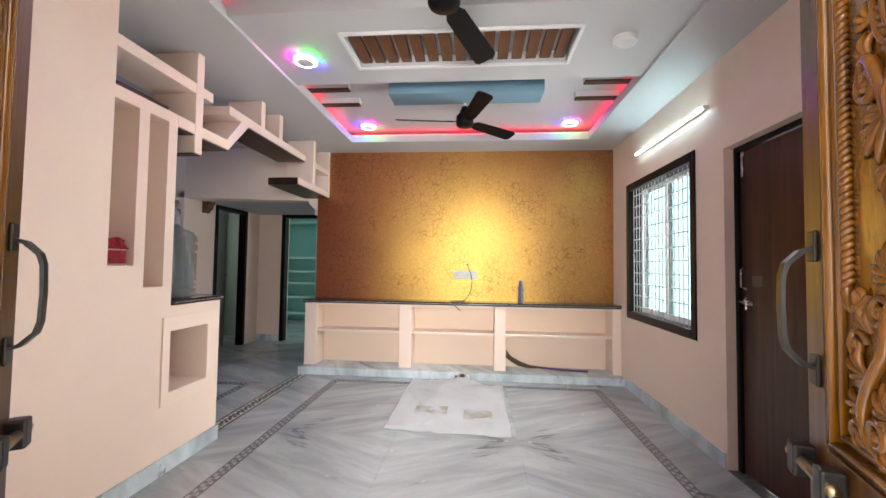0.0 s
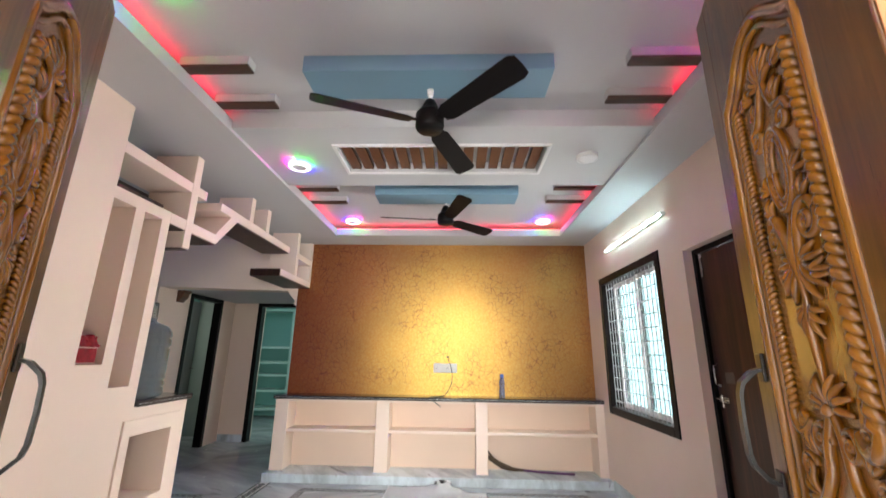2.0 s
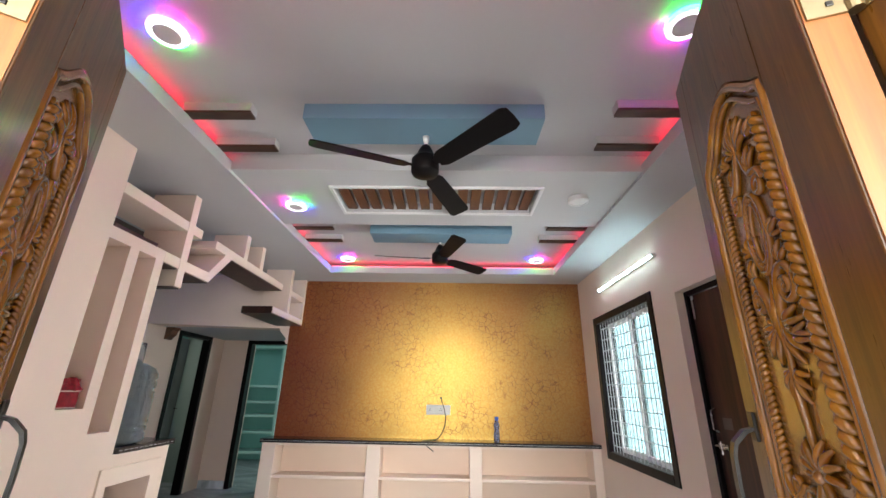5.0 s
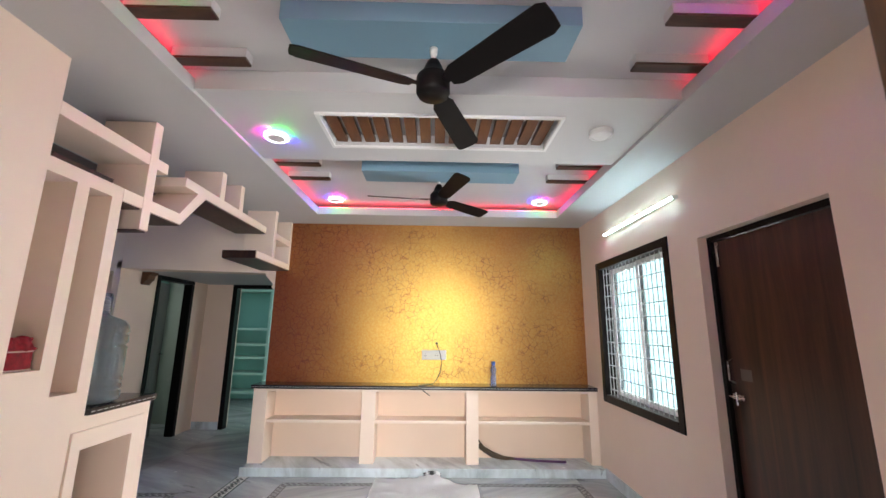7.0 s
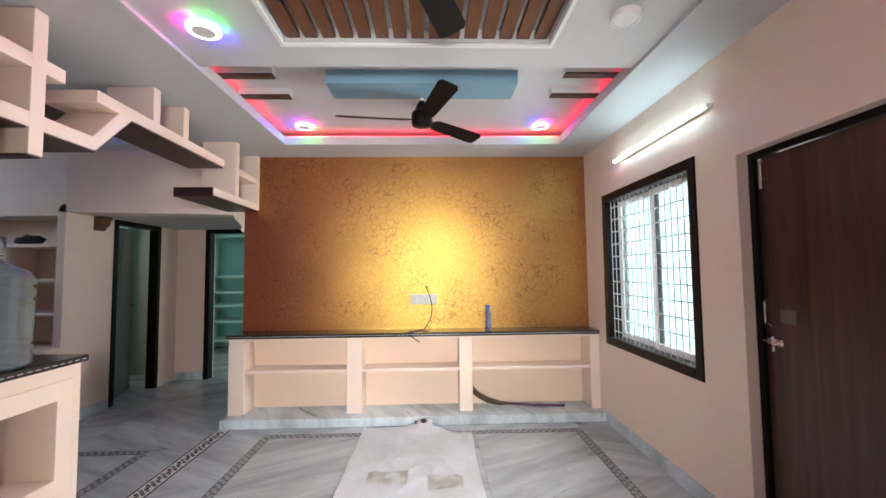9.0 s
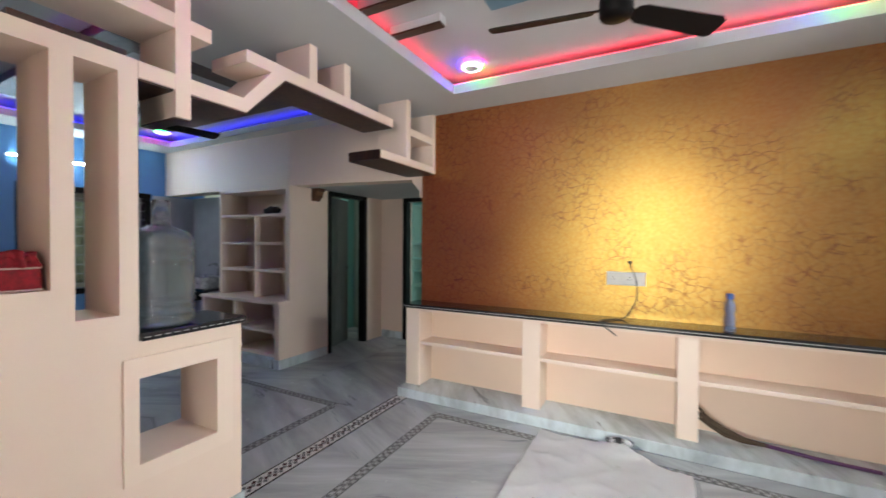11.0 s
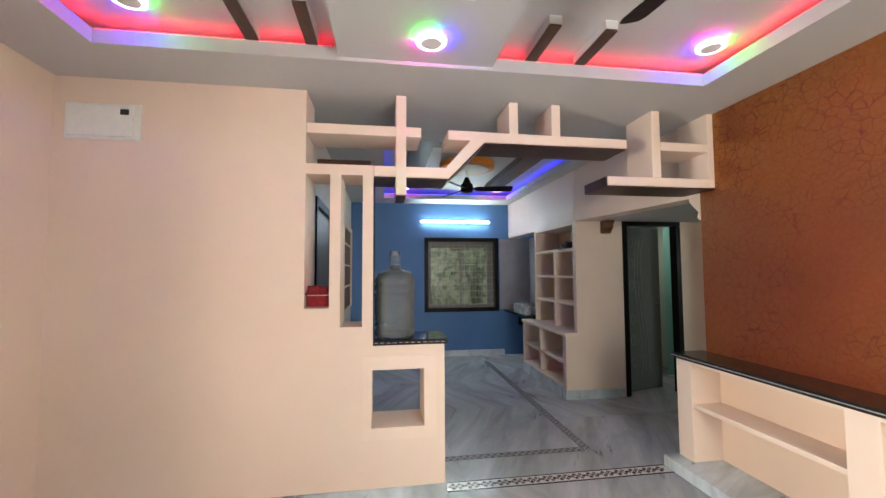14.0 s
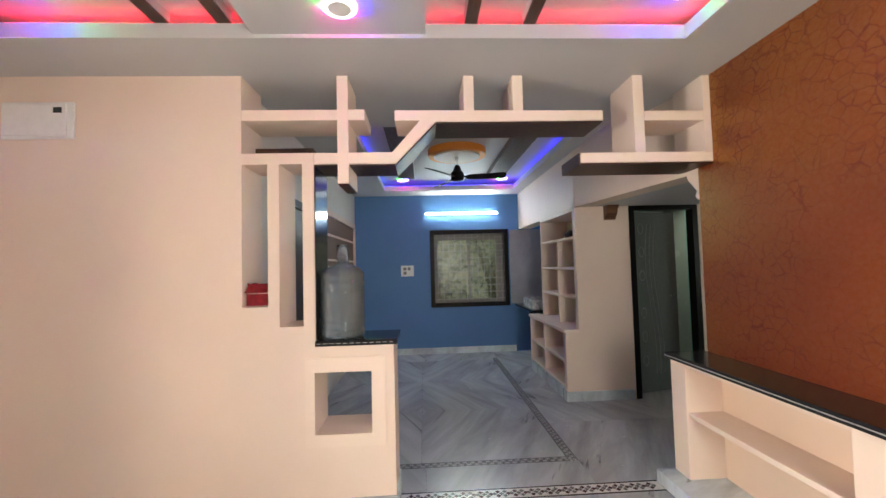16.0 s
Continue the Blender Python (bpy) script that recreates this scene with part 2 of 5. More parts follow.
OFFLAMP = plain("unlit_lamp_diffuser", (0.7, 0.7, 0.7), 0.4, 0, 0.03)
LAMPCORE = plain("pale_lamp_core", (0.72, 0.70, 0.74), 0.35, 0, 0.03)
DARKJOINT = plain("dark_floor_inlay", (0.03, 0.03, 0.034), 0.2)
INLAYGREY = plain("grey_floor_inlay", (0.15, 0.155, 0.16), 0.2, 0, 0.3)
INLAYRED = plain("dull_red_floor_inlay", (0.075, 0.038, 0.04), 0.2, 0, 0.3)
INLAYBAND = plain("pale_grey_floor_inlay", (0.36, 0.375, 0.385), 0.2, 0, 0.15)
INLAYWHITE = plain("white_floor_inlay", (0.62, 0.62, 0.6), 0.2, 0, 0.08)
ORANGE = plain("orange_gypsum_paint", (0.75, 0.25, 0.035), 0.5, 0, 0.05)
BEIGE = plain("beige_gypsum_paint", (0.55, 0.47, 0.38), 0.5, 0, 0.05)
PURPLE = plain("purple_plastic_tube", (0.10, 0.035, 0.12), 0.35)
STRAW = plain("dark_dry_grass", (0.075, 0.05, 0.03), 0.8, 0, 0.4, 90, 0.5)
LEAF = plain("green_leaf", (0.05, 0.085, 0.028), 0.5, 0, 0.4, 4)
CONCRETE = paint("grey_cement_plaster", (0.42, 0.41, 0.39), 0.8, 0.15, 0.3)


def cloth_material():
    n = Nodes("soiled_white_sheet")
    c = n.ramp(n.noise(2.2, 6), (0.38, (0.93, 0.94, 0.96)), (0.66, (0.86, 0.86, 0.87)))
    n.colour(n.mix(n.ramp(n.noise(5.5, 4), (0.66, (0, 0, 0)), (0.74, (0.4, 0.4, 0.4))), c, (0.5, 0.47, 0.4)))
    xyz = n.add("ShaderNodeSeparateXYZ")
    n.link(n.coord, xyz.inputs[0])
    stain = None
    for x0, x1, y0, y1 in ((-0.36, -0.08, 3.74, 3.92), (0.06, 0.30, 3.66, 3.84)):
        ix = n.maths("MULTIPLY", n.maths("GREATER_THAN", xyz.outputs[0], x0), n.maths("LESS_THAN", xyz.outputs[0], x1))
        iy = n.maths("MULTIPLY", n.maths("GREATER_THAN", xyz.outputs[1], y0), n.maths("LESS_THAN", xyz.outputs[1], y1))
        box_ = n.maths("MULTIPLY", ix, iy)
        stain = box_ if stain is None else n.maths("ADD", stain, box_)
    worn = n.maths("MULTIPLY", stain, n.ramp(n.noise(9, 4), (0.35, (0, 0, 0)), (0.6, (0.75, 0.75, 0.75))))
    n.colour(n.mix(worn, n.bsdf.inputs["Base Color"].links[0].from_socket, (0.52, 0.47, 0.38)))
    n.set("Roughness", 0.75)
    n.bump(n.noise(11, 5), 0.4, 0.01)
    return n.mat


SHEET = cloth_material()


# ---- builders ----
def world_of(ob):
    up = world_of(ob.parent) @ ob.matrix_parent_inverse if ob.parent else Matrix()
    return up @ ob.matrix_basis


def mesh_of(name, bm, material, smooth=False):
    bmesh.ops.recalc_face_normals(bm, faces=bm.faces[:])
    me = bpy.data.meshes.new(name)
    bm.to_mesh(me)
    bm.free()
    me.materials.append(material)
    if smooth:
        for p in me.polygons:
            p.use_smooth = True
    return me


def part(name, bm, material, parent, label="", smooth=False):
    """One mesh, given in the world's metres, as a child of a thing or of a part."""
    ob = new(name, mesh_of(name, bm, material, smooth))
    ob.parent = parent
    ob.matrix_parent_inverse = world_of(parent).inverted()
    if label:
        ob["label"] = label
    return ob


def thing(name, at, label, category, group="", kind=""):
    ob = new(name)
    ob.empty_display_size = 0.05
    ob.matrix_basis = pose(*at)
    return tagged(ob, label, category, group, kind)


def setting(name, bm, material, label, category):
    return tagged(new(name, mesh_of(name, bm, material)), label, category, "", "structure")


def box(bm, x0, x1, y0, y1, z0, z1, bevel=0.0):
    r = bmesh.ops.create_cube(bm, size=1.0, matrix=Matrix.Translation(((x0 + x1) / 2, (y0 + y1) / 2, (z0 + z1) / 2))
                              @ Matrix.Diagonal((abs(x1 - x0), abs(y1 - y0), abs(z1 - z0), 1)))
    if bevel:
        edges = list({e for v in r["verts"] for e in v.link_edges})
        bmesh.ops.bevel(bm, geom=edges, offset=bevel, segments=2, affect="EDGES", profile=0.5)
    return bm


def boxed(*boxes, bevel=0.0):
    bm = bmesh.new()
    for b in boxes:
        box(bm, *b, bevel=bevel)
    return bm


def prism(outline, axis, a0, a1, bevel=0.0):
    """A flat outline pushed along an axis: 'x' takes (y, z), 'y' takes (x, z), 'z' takes (x, y)."""
    bm = bmesh.new()

    def at(p, a):
        return {"x": (a, p[0], p[1]), "y": (p[0], a, p[1]), "z": (p[0], p[1], a)}[axis]
    lo = [bm.verts.new(at(p, a0)) for p in outline]
    hi = [bm.verts.new(at(p, a1)) for p in outline]
    bm.faces.new(lo)
    bm.faces.new(hi)
    for i in range(len(outline)):
        j = (i + 1) % len(outline)
        bm.faces.new((lo[i], lo[j], hi[j], hi[i]))
    bmesh.ops.recalc_face_normals(bm, faces=bm.faces[:])
    if bevel:
        bmesh.ops.bevel(bm, geom=bm.edges[:], offset=bevel, segments=2, affect="EDGES", profile=0.5)
    return bm


def holed(axis, a0, a1, us, zs, holes):
    """A wall as thick as a0..a1 along an axis, over the span us x zs, with rectangular openings (u0, u1, z0, z1) through it."""
    bm = bmesh.new()
    cu = sorted({*us, *(h[0] for h in holes), *(h[1] for h in holes)})
    cz = sorted({*zs, *(h[2] for h in holes), *(h[3] for h in holes)})
    nu, nz = len(cu) - 1, len(cz) - 1

    def full(i, j):
        if not (0 <= i < nu and 0 <= j < nz):
            return False
        u, z = (cu[i] + cu[i + 1]) / 2, (cz[j] + cz[j + 1]) / 2
        return not any(h[0] < u < h[1] and h[2] < z < h[3] for h in holes)
    store = {}

    def v(i, j, a):
        key = (i, j, a)
        if key not in store:
            u, z = cu[i], cz[j]
            store[key] = bm.verts.new({"x": (a, u, z), "y": (u, a, z), "z": (u, z, a)}[axis])
        return store[key]
    for i in range(nu):
        for j in range(nz):
            if not full(i, j):
                continue
            for a in (a0, a1):
                bm.faces.new((v(i, j, a), v(i + 1, j, a), v(i + 1, j + 1, a), v(i, j + 1, a)))
            for di, dj, p, q in ((-1, 0, (i, j), (i, j + 1)), (1, 0, (i + 1, j), (i + 1, j + 1)),
                                 (0, -1, (i, j), (i + 1, j)), (0, 1, (i, j + 1), (i + 1, j + 1))):
                if not full(i + di, j + dj):
                    bm.faces.new((v(*p, a0), v(*q, a0), v(*q, a1), v(*p, a1)))
    return bm


def sweep(bm, pts, radii, sides=8, squash=1.0):
    """A round bar along points, with a radius at each."""
    pts = [Vector(p) for p in pts]
    rings = []
    side = None
    for i, p in enumerate(pts):
        d = (pts[min(i + 1, len(pts) - 1)] - pts[max(i - 1, 0)]).normalized()
        if side is None:
            side = d.cross(Vector((0.31, 0.22, 0.92)))
            if side.length < 0.1:
                side = d.cross(Vector((1, 0, 0)))
        side = (side - d * side.dot(d)).normalized()
        up = d.cross(side)
        r = radii[i] if hasattr(radii, "__len__") else radii
        rings.append([bm.verts.new(p + side * math.cos(a) * r + up * math.sin(a) * r * squash)
                      for a in (2 * math.pi * k / sides for k in range(sides))])
    for a, b in zip(rings, rings[1:]):
        for k in range(sides):
            bm.faces.new((a[k], a[(k + 1) % sides], b[(k + 1) % sides], b[k]))
    bm.faces.new(rings[0])
    bm.faces.new(rings[-1])
    return bm


def lathe(bm, at, profile, sides=32, close=True):
    """A turned shape round the upright through at, from (radius, height) pairs."""
    rings = []
    for r, h in profile:
        rings.append([bm.verts.new((at[0] + r * math.cos(2 * math.pi * k / sides), at[1] + r * math.sin(2 * math.pi * k / sides), at[2] + h))
                      for k in range(sides)])
    for a, b in zip(rings, rings[1:]):
        for k in range(sides):
            bm.faces.new((a[k], a[(k + 1) % sides], b[(k + 1) % sides], b[k]))
    if close:
        bm.faces.new(rings[0])
        bm.faces.new(rings[-1])
    return bm


def disc(bm, at, r, z0, z1, sides=32):
    return lathe(bm, at, ((r, z0), (r, z1)), sides)


# ---- plan, in metres ----
FL = -0.055                        # finished floor
SOFFIT, UPPER, TOP = 2.585, 2.715, 2.86
PX0, PX1 = -1.985, -1.682            # partition between hall and dining
RIGHT = 1.74                      # inner face of the window wall
GOLDY = 5.15
WALLY = 0.757                     # inner face of the entrance wall
DINX, DINY0 = -5.92, 2.15
PASSY, PASSX = 6.60, -3.41
TX0, TX1, TY0, TY1 = -1.265, 1.335, 1.22, 4.71   # hall ceiling tray

# ---- setting: floors ----
setting("ground", boxed((-40, 40, -40, 40, -0.6, -0.18)), CONCRETE, "grey cement ground around the house", "ground")
floor = setting("floor", boxed((-6.1, 2.0, -1.7, 9.3, -0.12, -0.004)), INLAYGREY, "polished grey-white marble slab floor with inlaid mosaic borders", "floor")

# ---- setting: walls ----
setting("wall_gold", boxed((-1.83, RIGHT, GOLDY, GOLDY + 0.22, FL, TOP)), GOLD, "copper-gold metallic crackle-textured feature wall", "wall")
corbel = prism([(-1.831, 2.015), (-1.831, 1.80), (-1.85, 1.80), (-1.87, 1.83), (-1.855, 1.86), (-1.89, 1.90), (-1.94, 1.95), (-1.96, 2.015)], "y", GOLDY + 0.002, GOLDY + 0.2)
setting("trim_corbel", corbel, PEACH, "moulded plaster corbel at the end of the gold wall", "trim")
WY0, WY1, WZ0, WZ1 = 3.38, 4.72, 0.685, 2.072
DY0, DY1, DZ = 2.155, 3.05, 1.98
setting("wall_right", holed("x", RIGHT, RIGHT + 0.22, (0.5, GOLDY + 0.22), (FL, TOP), [(WY0, WY1, WZ0, WZ1), (DY0, DY1, FL, DZ)]), PEACH,
        "smooth peach painted wall with a window and a door", "wall")
EX0, EX1 = -0.53, 0.75
setting("wall_entrance", holed("y", 0.52, WALLY, (-2.0, RIGHT), (FL, TOP), [(EX0, EX1, FL, 2.12)]), PEACH, "peach painted entrance wall with the main doorway", "wall")
setting("wall_partition", holed("x", PX0, PX1, (WALLY, 3.09), (FL, SOFFIT), [
    (2.197, 2.35, 1.177, 2.038), (2.418, 2.557, 1.055, 2.038), (2.625, 3.09, 0.935, SOFFIT), (2.197, 2.625, 2.105, SOFFIT),
    (2.620, 2.955, 0.418, 0.782)]), PEACH, "peach partition wall with slots and a stepped end", "wall")
setting("wall_dining_blue", holed("x", DINX - 0.22, DINX, (1.9, 5.45), (FL, TOP), [(3.39, 4.715, 0.704, 1.993)]), BLUE, "deep blue painted dining wall with a window", "wall")
setting("wall_dining_south", holed("y", 1.6, DINY0, (DINX, PX0), (FL, TOP), [(-3.42, -2.35, FL, 2.02)]), WHITEWALL, "off-white wall beside the dining area", "wall")
# stepped wall between the dining shelves and the bathroom door
setting("wall_bathroom", holed("x", PASSX - 0.06, PASSX, (4.755, PASSY), (FL, 2.06), [(5.53, 6.21, FL, 1.955), (4.755, 4.90, 0.655, 2.06)]), PEACH, "peach wall with the bathroom doorway", "wall")
setting("wall_passage_end", holed("y", PASSY, PASSY + 0.15, (PASSX - 0.12, -1.2), (FL, 2.3), [(-2.97, -2.12, FL, 1.945)]), PEACH, "peach passage wall with the bedroom doorway", "wall")
setting("wall_passage_side", boxed((-1.83, -1.68, GOLDY + 0.22, PASSY, FL, 2.3)), PEACH, "peach passage side wall", "wall")
setting("wall_loft_front", prism([(DINX, 4.90), (PASSX, 4.90), (-1.835, 5.17), (-1.835, 5.37), (PASSX, 5.10), (DINX, 5.10)], "z", 1.985, TOP), PEACH, "peach painted loft wall over the passage", "wall")
setting("ceiling_passage", prism([(PASSX - 0.05, 5.101), (PASSX, 5.101), (-1.835, 5.371), (-1.835, PASSY + 0.1), (PASSX - 0.05, PASSY + 0.1)], "z", 1.989, 2.10), WHITE, "low white passage ceiling", "ceiling")
# rooms behind the two doorways
# the bedroom window is assumed and out of view, an excuse for the fill lamp
setting("wall_bedroom", holed("x", -0.5, -0.35, (PASSY, 9.3), (FL, 2.7), [(7.35, 8.45, 0.95, 2.05)]), TEAL, "pale teal bedroom wall with an assumed window opening", "wall")
setting("wall_bedroom_back", boxed((-4.2, -0.5, 9.1, 9.3, FL, 2.7), (-4.35, -4.2, PASSY + 0.15, 9.3, FL, 2.7)), TEAL, "pale teal bedroom walls", "wall")
setting("ceiling_bedroom", boxed((-4.3, -0.4, PASSY + 0.15, 9.3, 2.7, 2.8)), WHITE, "white bedroom ceiling", "ceiling")
setting("wall_bathroom_back", boxed((-5.2, -5.05, 5.38, 7.0, FL, 2.2), (-5.05, PASSX - 0.13, 6.9, 7.0, FL, 2.2), (-5.05, PASSX - 0.07, 5.32, 5.38, FL, 2.2)), GREEN, "pale green tiled bathroom walls", "wall")
setting("ceiling_bathroom", boxed((-5.2, PASSX - 0.12, 5.06, 7.0, 2.2, 2.3)), WHITE, "white bathroom ceiling", "ceiling")
setting("wall_sink_niche", boxed((DINX, -4.66, 5.30, 5.38, FL, 1.985), (-4.72, -4.69, 4.92, 5.30, 0.68, 1.985)), paint("grey_niche_paint", (0.42, 0.44, 0.47)), "grey painted wash-basin niche", "wall")
# assumed porch behind the camera, out of view; it boxes in the doorway lamp
setting("wall_porch", boxed((-2.0, -1.85, -1.7, 0.52, FL, 2.7), (1.85, 2.0, -1.7, 0.52, FL, 2.7)), PEACH, "peach side walls of an assumed, unseen porch", "wall")
setting("ceiling_porch", boxed((-2.0, 2.0, -1.7, 0.52, 2.7, 2.85)), WHITE, "white slab of an assumed, unseen porch", "ceiling")

# ---- setting: ceilings ----
LIP = 0.05
hall_ceiling = boxed(
    (PX0, TX0 - LIP, WALLY, GOLDY, SOFFIT, SOFFIT + 0.012), (TX1 + LIP, RIGHT, WALLY, GOLDY, SOFFIT, SOFFIT + 0.012),
    (TX0 - LIP, TX1 + LIP, WALLY, TY0 - LIP, SOFFIT, SOFFIT + 0.012), (TX0 - LIP, TX1 + LIP, TY1 + LIP, GOLDY, SOFFIT, SOFFIT + 0.012),
    # raised edge of the tray
    (TX0 - LIP, TX0, TY0 - LIP, TY1 + LIP, SOFFIT - 0.006, SOFFIT + 0.07), (TX1, TX1 + LIP, TY0 - LIP, TY1 + LIP, SOFFIT - 0.006, SOFFIT + 0.07),
    (TX0, TX1, TY0 - LIP, TY0, SOFFIT - 0.006, SOFFIT + 0.07), (TX0, TX1, TY1, TY1 + LIP, SOFFIT - 0.006, SOFFIT + 0.07),
    (PX0, RIGHT + 0.2, 0.5, GOLDY + 0.2, UPPER, UPPER + 0.1))
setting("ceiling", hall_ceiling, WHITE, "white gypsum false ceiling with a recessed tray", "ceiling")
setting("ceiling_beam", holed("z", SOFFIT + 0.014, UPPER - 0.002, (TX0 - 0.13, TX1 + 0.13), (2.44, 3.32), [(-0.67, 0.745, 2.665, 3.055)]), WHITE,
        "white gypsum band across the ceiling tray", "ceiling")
BX0, BX1, BY0, BY1 = -5.45, -2.6, 2.70, 4.72
dining_slab = holed("z", SOFFIT, SOFFIT + 0.07, (DINX, PX0), (DINY0, 4.90), [(BX0, BX1, BY0, BY1)])
box(dining_slab, BX1, PX0, 4.90, 5.2, SOFFIT, SOFFIT + 0.07)
box(dining_slab, DINX, PX0, DINY0, 5.2, UPPER, UPPER + 0.1)
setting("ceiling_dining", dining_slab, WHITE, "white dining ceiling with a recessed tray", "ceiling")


def led_strip(name, runs, material, label):
    base = thing(name, (runs[0][0], runs[0][2], runs[0][4]), label, "led strip")
    for r in runs:
        part("led_tape", boxed(r), material, base)


SZ0, SZ1 = SOFFIT + 0.072, SOFFIT + 0.080
led_strip("led_strip", [(TX0 - 0.045, TX0 - 0.015, TY0, 2.41, SZ0, SZ1), (TX0 - 0.045, TX0 - 0.015, 3.31, TY1, SZ0, SZ1),
                        (TX1 + 0.015, TX1 + 0.045, TY0, 2.41, SZ0, SZ1), (TX1 + 0.015, TX1 + 0.045, 3.31, TY1, SZ0, SZ1),
                        (TX0, TX1, TY1 + 0.015, TY1 + 0.045, SZ0, SZ1), (TX0, TX1, TY0 - 0.045, TY0 - 0.015, SZ0, SZ1)], LEDRED,
          "glowing red led strip hidden in the ceiling tray edge")
led_strip("led_strip", [(BX0 - 0.06, BX0 - 0.02, BY0, BY1, SZ0, SZ1), (BX1 + 0.02, BX1 + 0.06, BY0, BY1, SZ0, SZ1),
                        (BX0, BX1, BY0 - 0.06, BY0 - 0.02, SZ0, SZ1), (BX0, BX1, BY1 + 0.02, BY1 + 0.06, SZ0, SZ1)], LEDBLUE,
          "glowing blue led strip in the dining ceiling tray")

# ---- baseboards ----
def baseboard(label, *runs):
    for r in runs:
        setting("baseboard", boxed((*r, FL, 0.045)), MARBLE_C, label, "baseboard")


baseboard("grey marble skirting along the wall", (PX1, PX1 + 0.012, WALLY, 3.09), (PX0, PX1 + 0.012, 3.09, 3.102), (RIGHT - 0.012, RIGHT, 3.06, 4.77),
          (RIGHT - 0.012, RIGHT, WALLY, 2.1), (PASSX, PASSX + 0.012, 4.755, 5.47), (DINX, DINX + 0.012, DINY0, 4.8), (PASSX + 0.012, -3.03, PASSY - 0.012, PASSY),
          (-4.80, PASSX + 0.012, 4.743, 4.755), (-1.842, -1.83, GOLDY, PASSY))


# ---- floor slabs and inlays ----
def slab_mesh(w, d, material):
    bm = bmesh.new()
    box(bm, -w / 2, w / 2, -d / 2, d / 2, -0.02, 0)
    return mesh_of("marble_slab", bm, material)


def lay(x0, x1, y0, y1, nx, ny):
    """A field of slabs cut from one block and turned over in pairs, so that the streaks meet in diamonds."""
    w, d = (x1 - x0) / nx, (y1 - y0) / ny
    me = slab_mesh(w - 0.0012, d - 0.0012, MARBLE_A)
    for i in range(nx):
        for j in range(ny):
            ob = new("marble_slab", me)
            ob.parent = floor
            ob.matrix_basis = pose(x0 + (i + 0.5) * w, y0 + (j + 0.5) * d, 0) @ Matrix.Diagonal((1 - 2 * (i % 2), 1 - 2 * (j % 2), 1, 1))


def slab_fields():
    lay(-1.315, 1.36, 0.79, 4.565, 3, 3)                   # hall field, three wide
    lay(-1.757, -1.387, 0.757, 4.78, 1, 4)
    lay(1.432, 1.74, 0.757, 4.78, 1, 4)
    lay(-1.387, 1.432, 4.637, 4.78, 3, 1)
    lay(-2.0, 1.9, -1.7, 0.757, 4, 2)
    lay(-5.40, -2.25, 2.15, 4.31, 3, 2)
    lay(-2.18, -1.872, 2.15, 4.381, 1, 2)
    lay(-5.92, -1.872, 4.381, 6.60, 4, 2)
    lay(-5.92, -5.40, 2.15, 4.381, 1, 2)
    lay(-4.2, -0.5, 6.60, 9.1, 3, 2)


def inlay(name, boxes, material):
    for b in boxes:
        part(name, boxed((*b, -0.004, 0.001)), material, floor)


def chain_border(x0, x1, y0, y1, sides, w=0.07):
    """A band of small pale and dark lozenges between two dark lines."""
    runs = {"w": (x0 - w, x0, y0, y1), "e": (x1, x1 + w, y0, y1), "n": (x0 - w, x1 + w, y1, y1 + w), "s": (x0 - w, x1 + w, y0 - w, y0)}
    for s in sides:
        a0, a1, b0, b1 = runs[s]
        upright = s in "we"
        inlay("inlay_band", [(a0, a1, b0, b1)], INLAYBAND)
        lines = [(a0, a0 + 0.008, b0, b1), (a1 - 0.008, a1, b0, b1), ((a0 + a1) / 2 - 0.003, (a0 + a1) / 2 + 0.003, b0, b1)] if upright else \
                [(a0, a1, b0, b0 + 0.008), (a0, a1, b1 - 0.008, b1), (a0, a1, (b0 + b1) / 2 - 0.003, (b0 + b1) / 2 + 0.003)]
        for ln in lines:
            part("inlay_line", boxed((*ln, -0.004, 0.0024)), INLAYGREY, floor)
        step, length = 0.056, (b1 - b0) if upright else (a1 - a0)
        bm = bmesh.new()
        for k in range(int(length / step)):
            for r in range(2):
                c, o = (k + 0.5 + 0.5 * r) * step, (0.27 if r == 0 else 0.73)
                p = (a0 + (a1 - a0) * o, b0 + c) if upright else (a0 + c, b0 + (b1 - b0) * o)
                h, q = (0.011, 0.017) if upright else (0.017, 0.011)
                if (p[0] + h > a1) or (p[1] + q > b1):
                    continue
                top = [bm.verts.new((p[0] + dx, p[1] + dy, 0.0026)) for dx, dy in ((-h, 0), (0, -q), (h, 0), (0, q))]
                low = [bm.verts.new((t.co.x, t.co.y, -0.002)) for t in top]
                bm.faces.new(top)
                for e in range(4):
                    bm.faces.new((top[e], top[(e + 1) % 4], low[(e + 1) % 4], low[e]))
        ob = part("inlay_lozenges", bm, INLAYGREY, floor)
        ob["kind"] = "stuff"


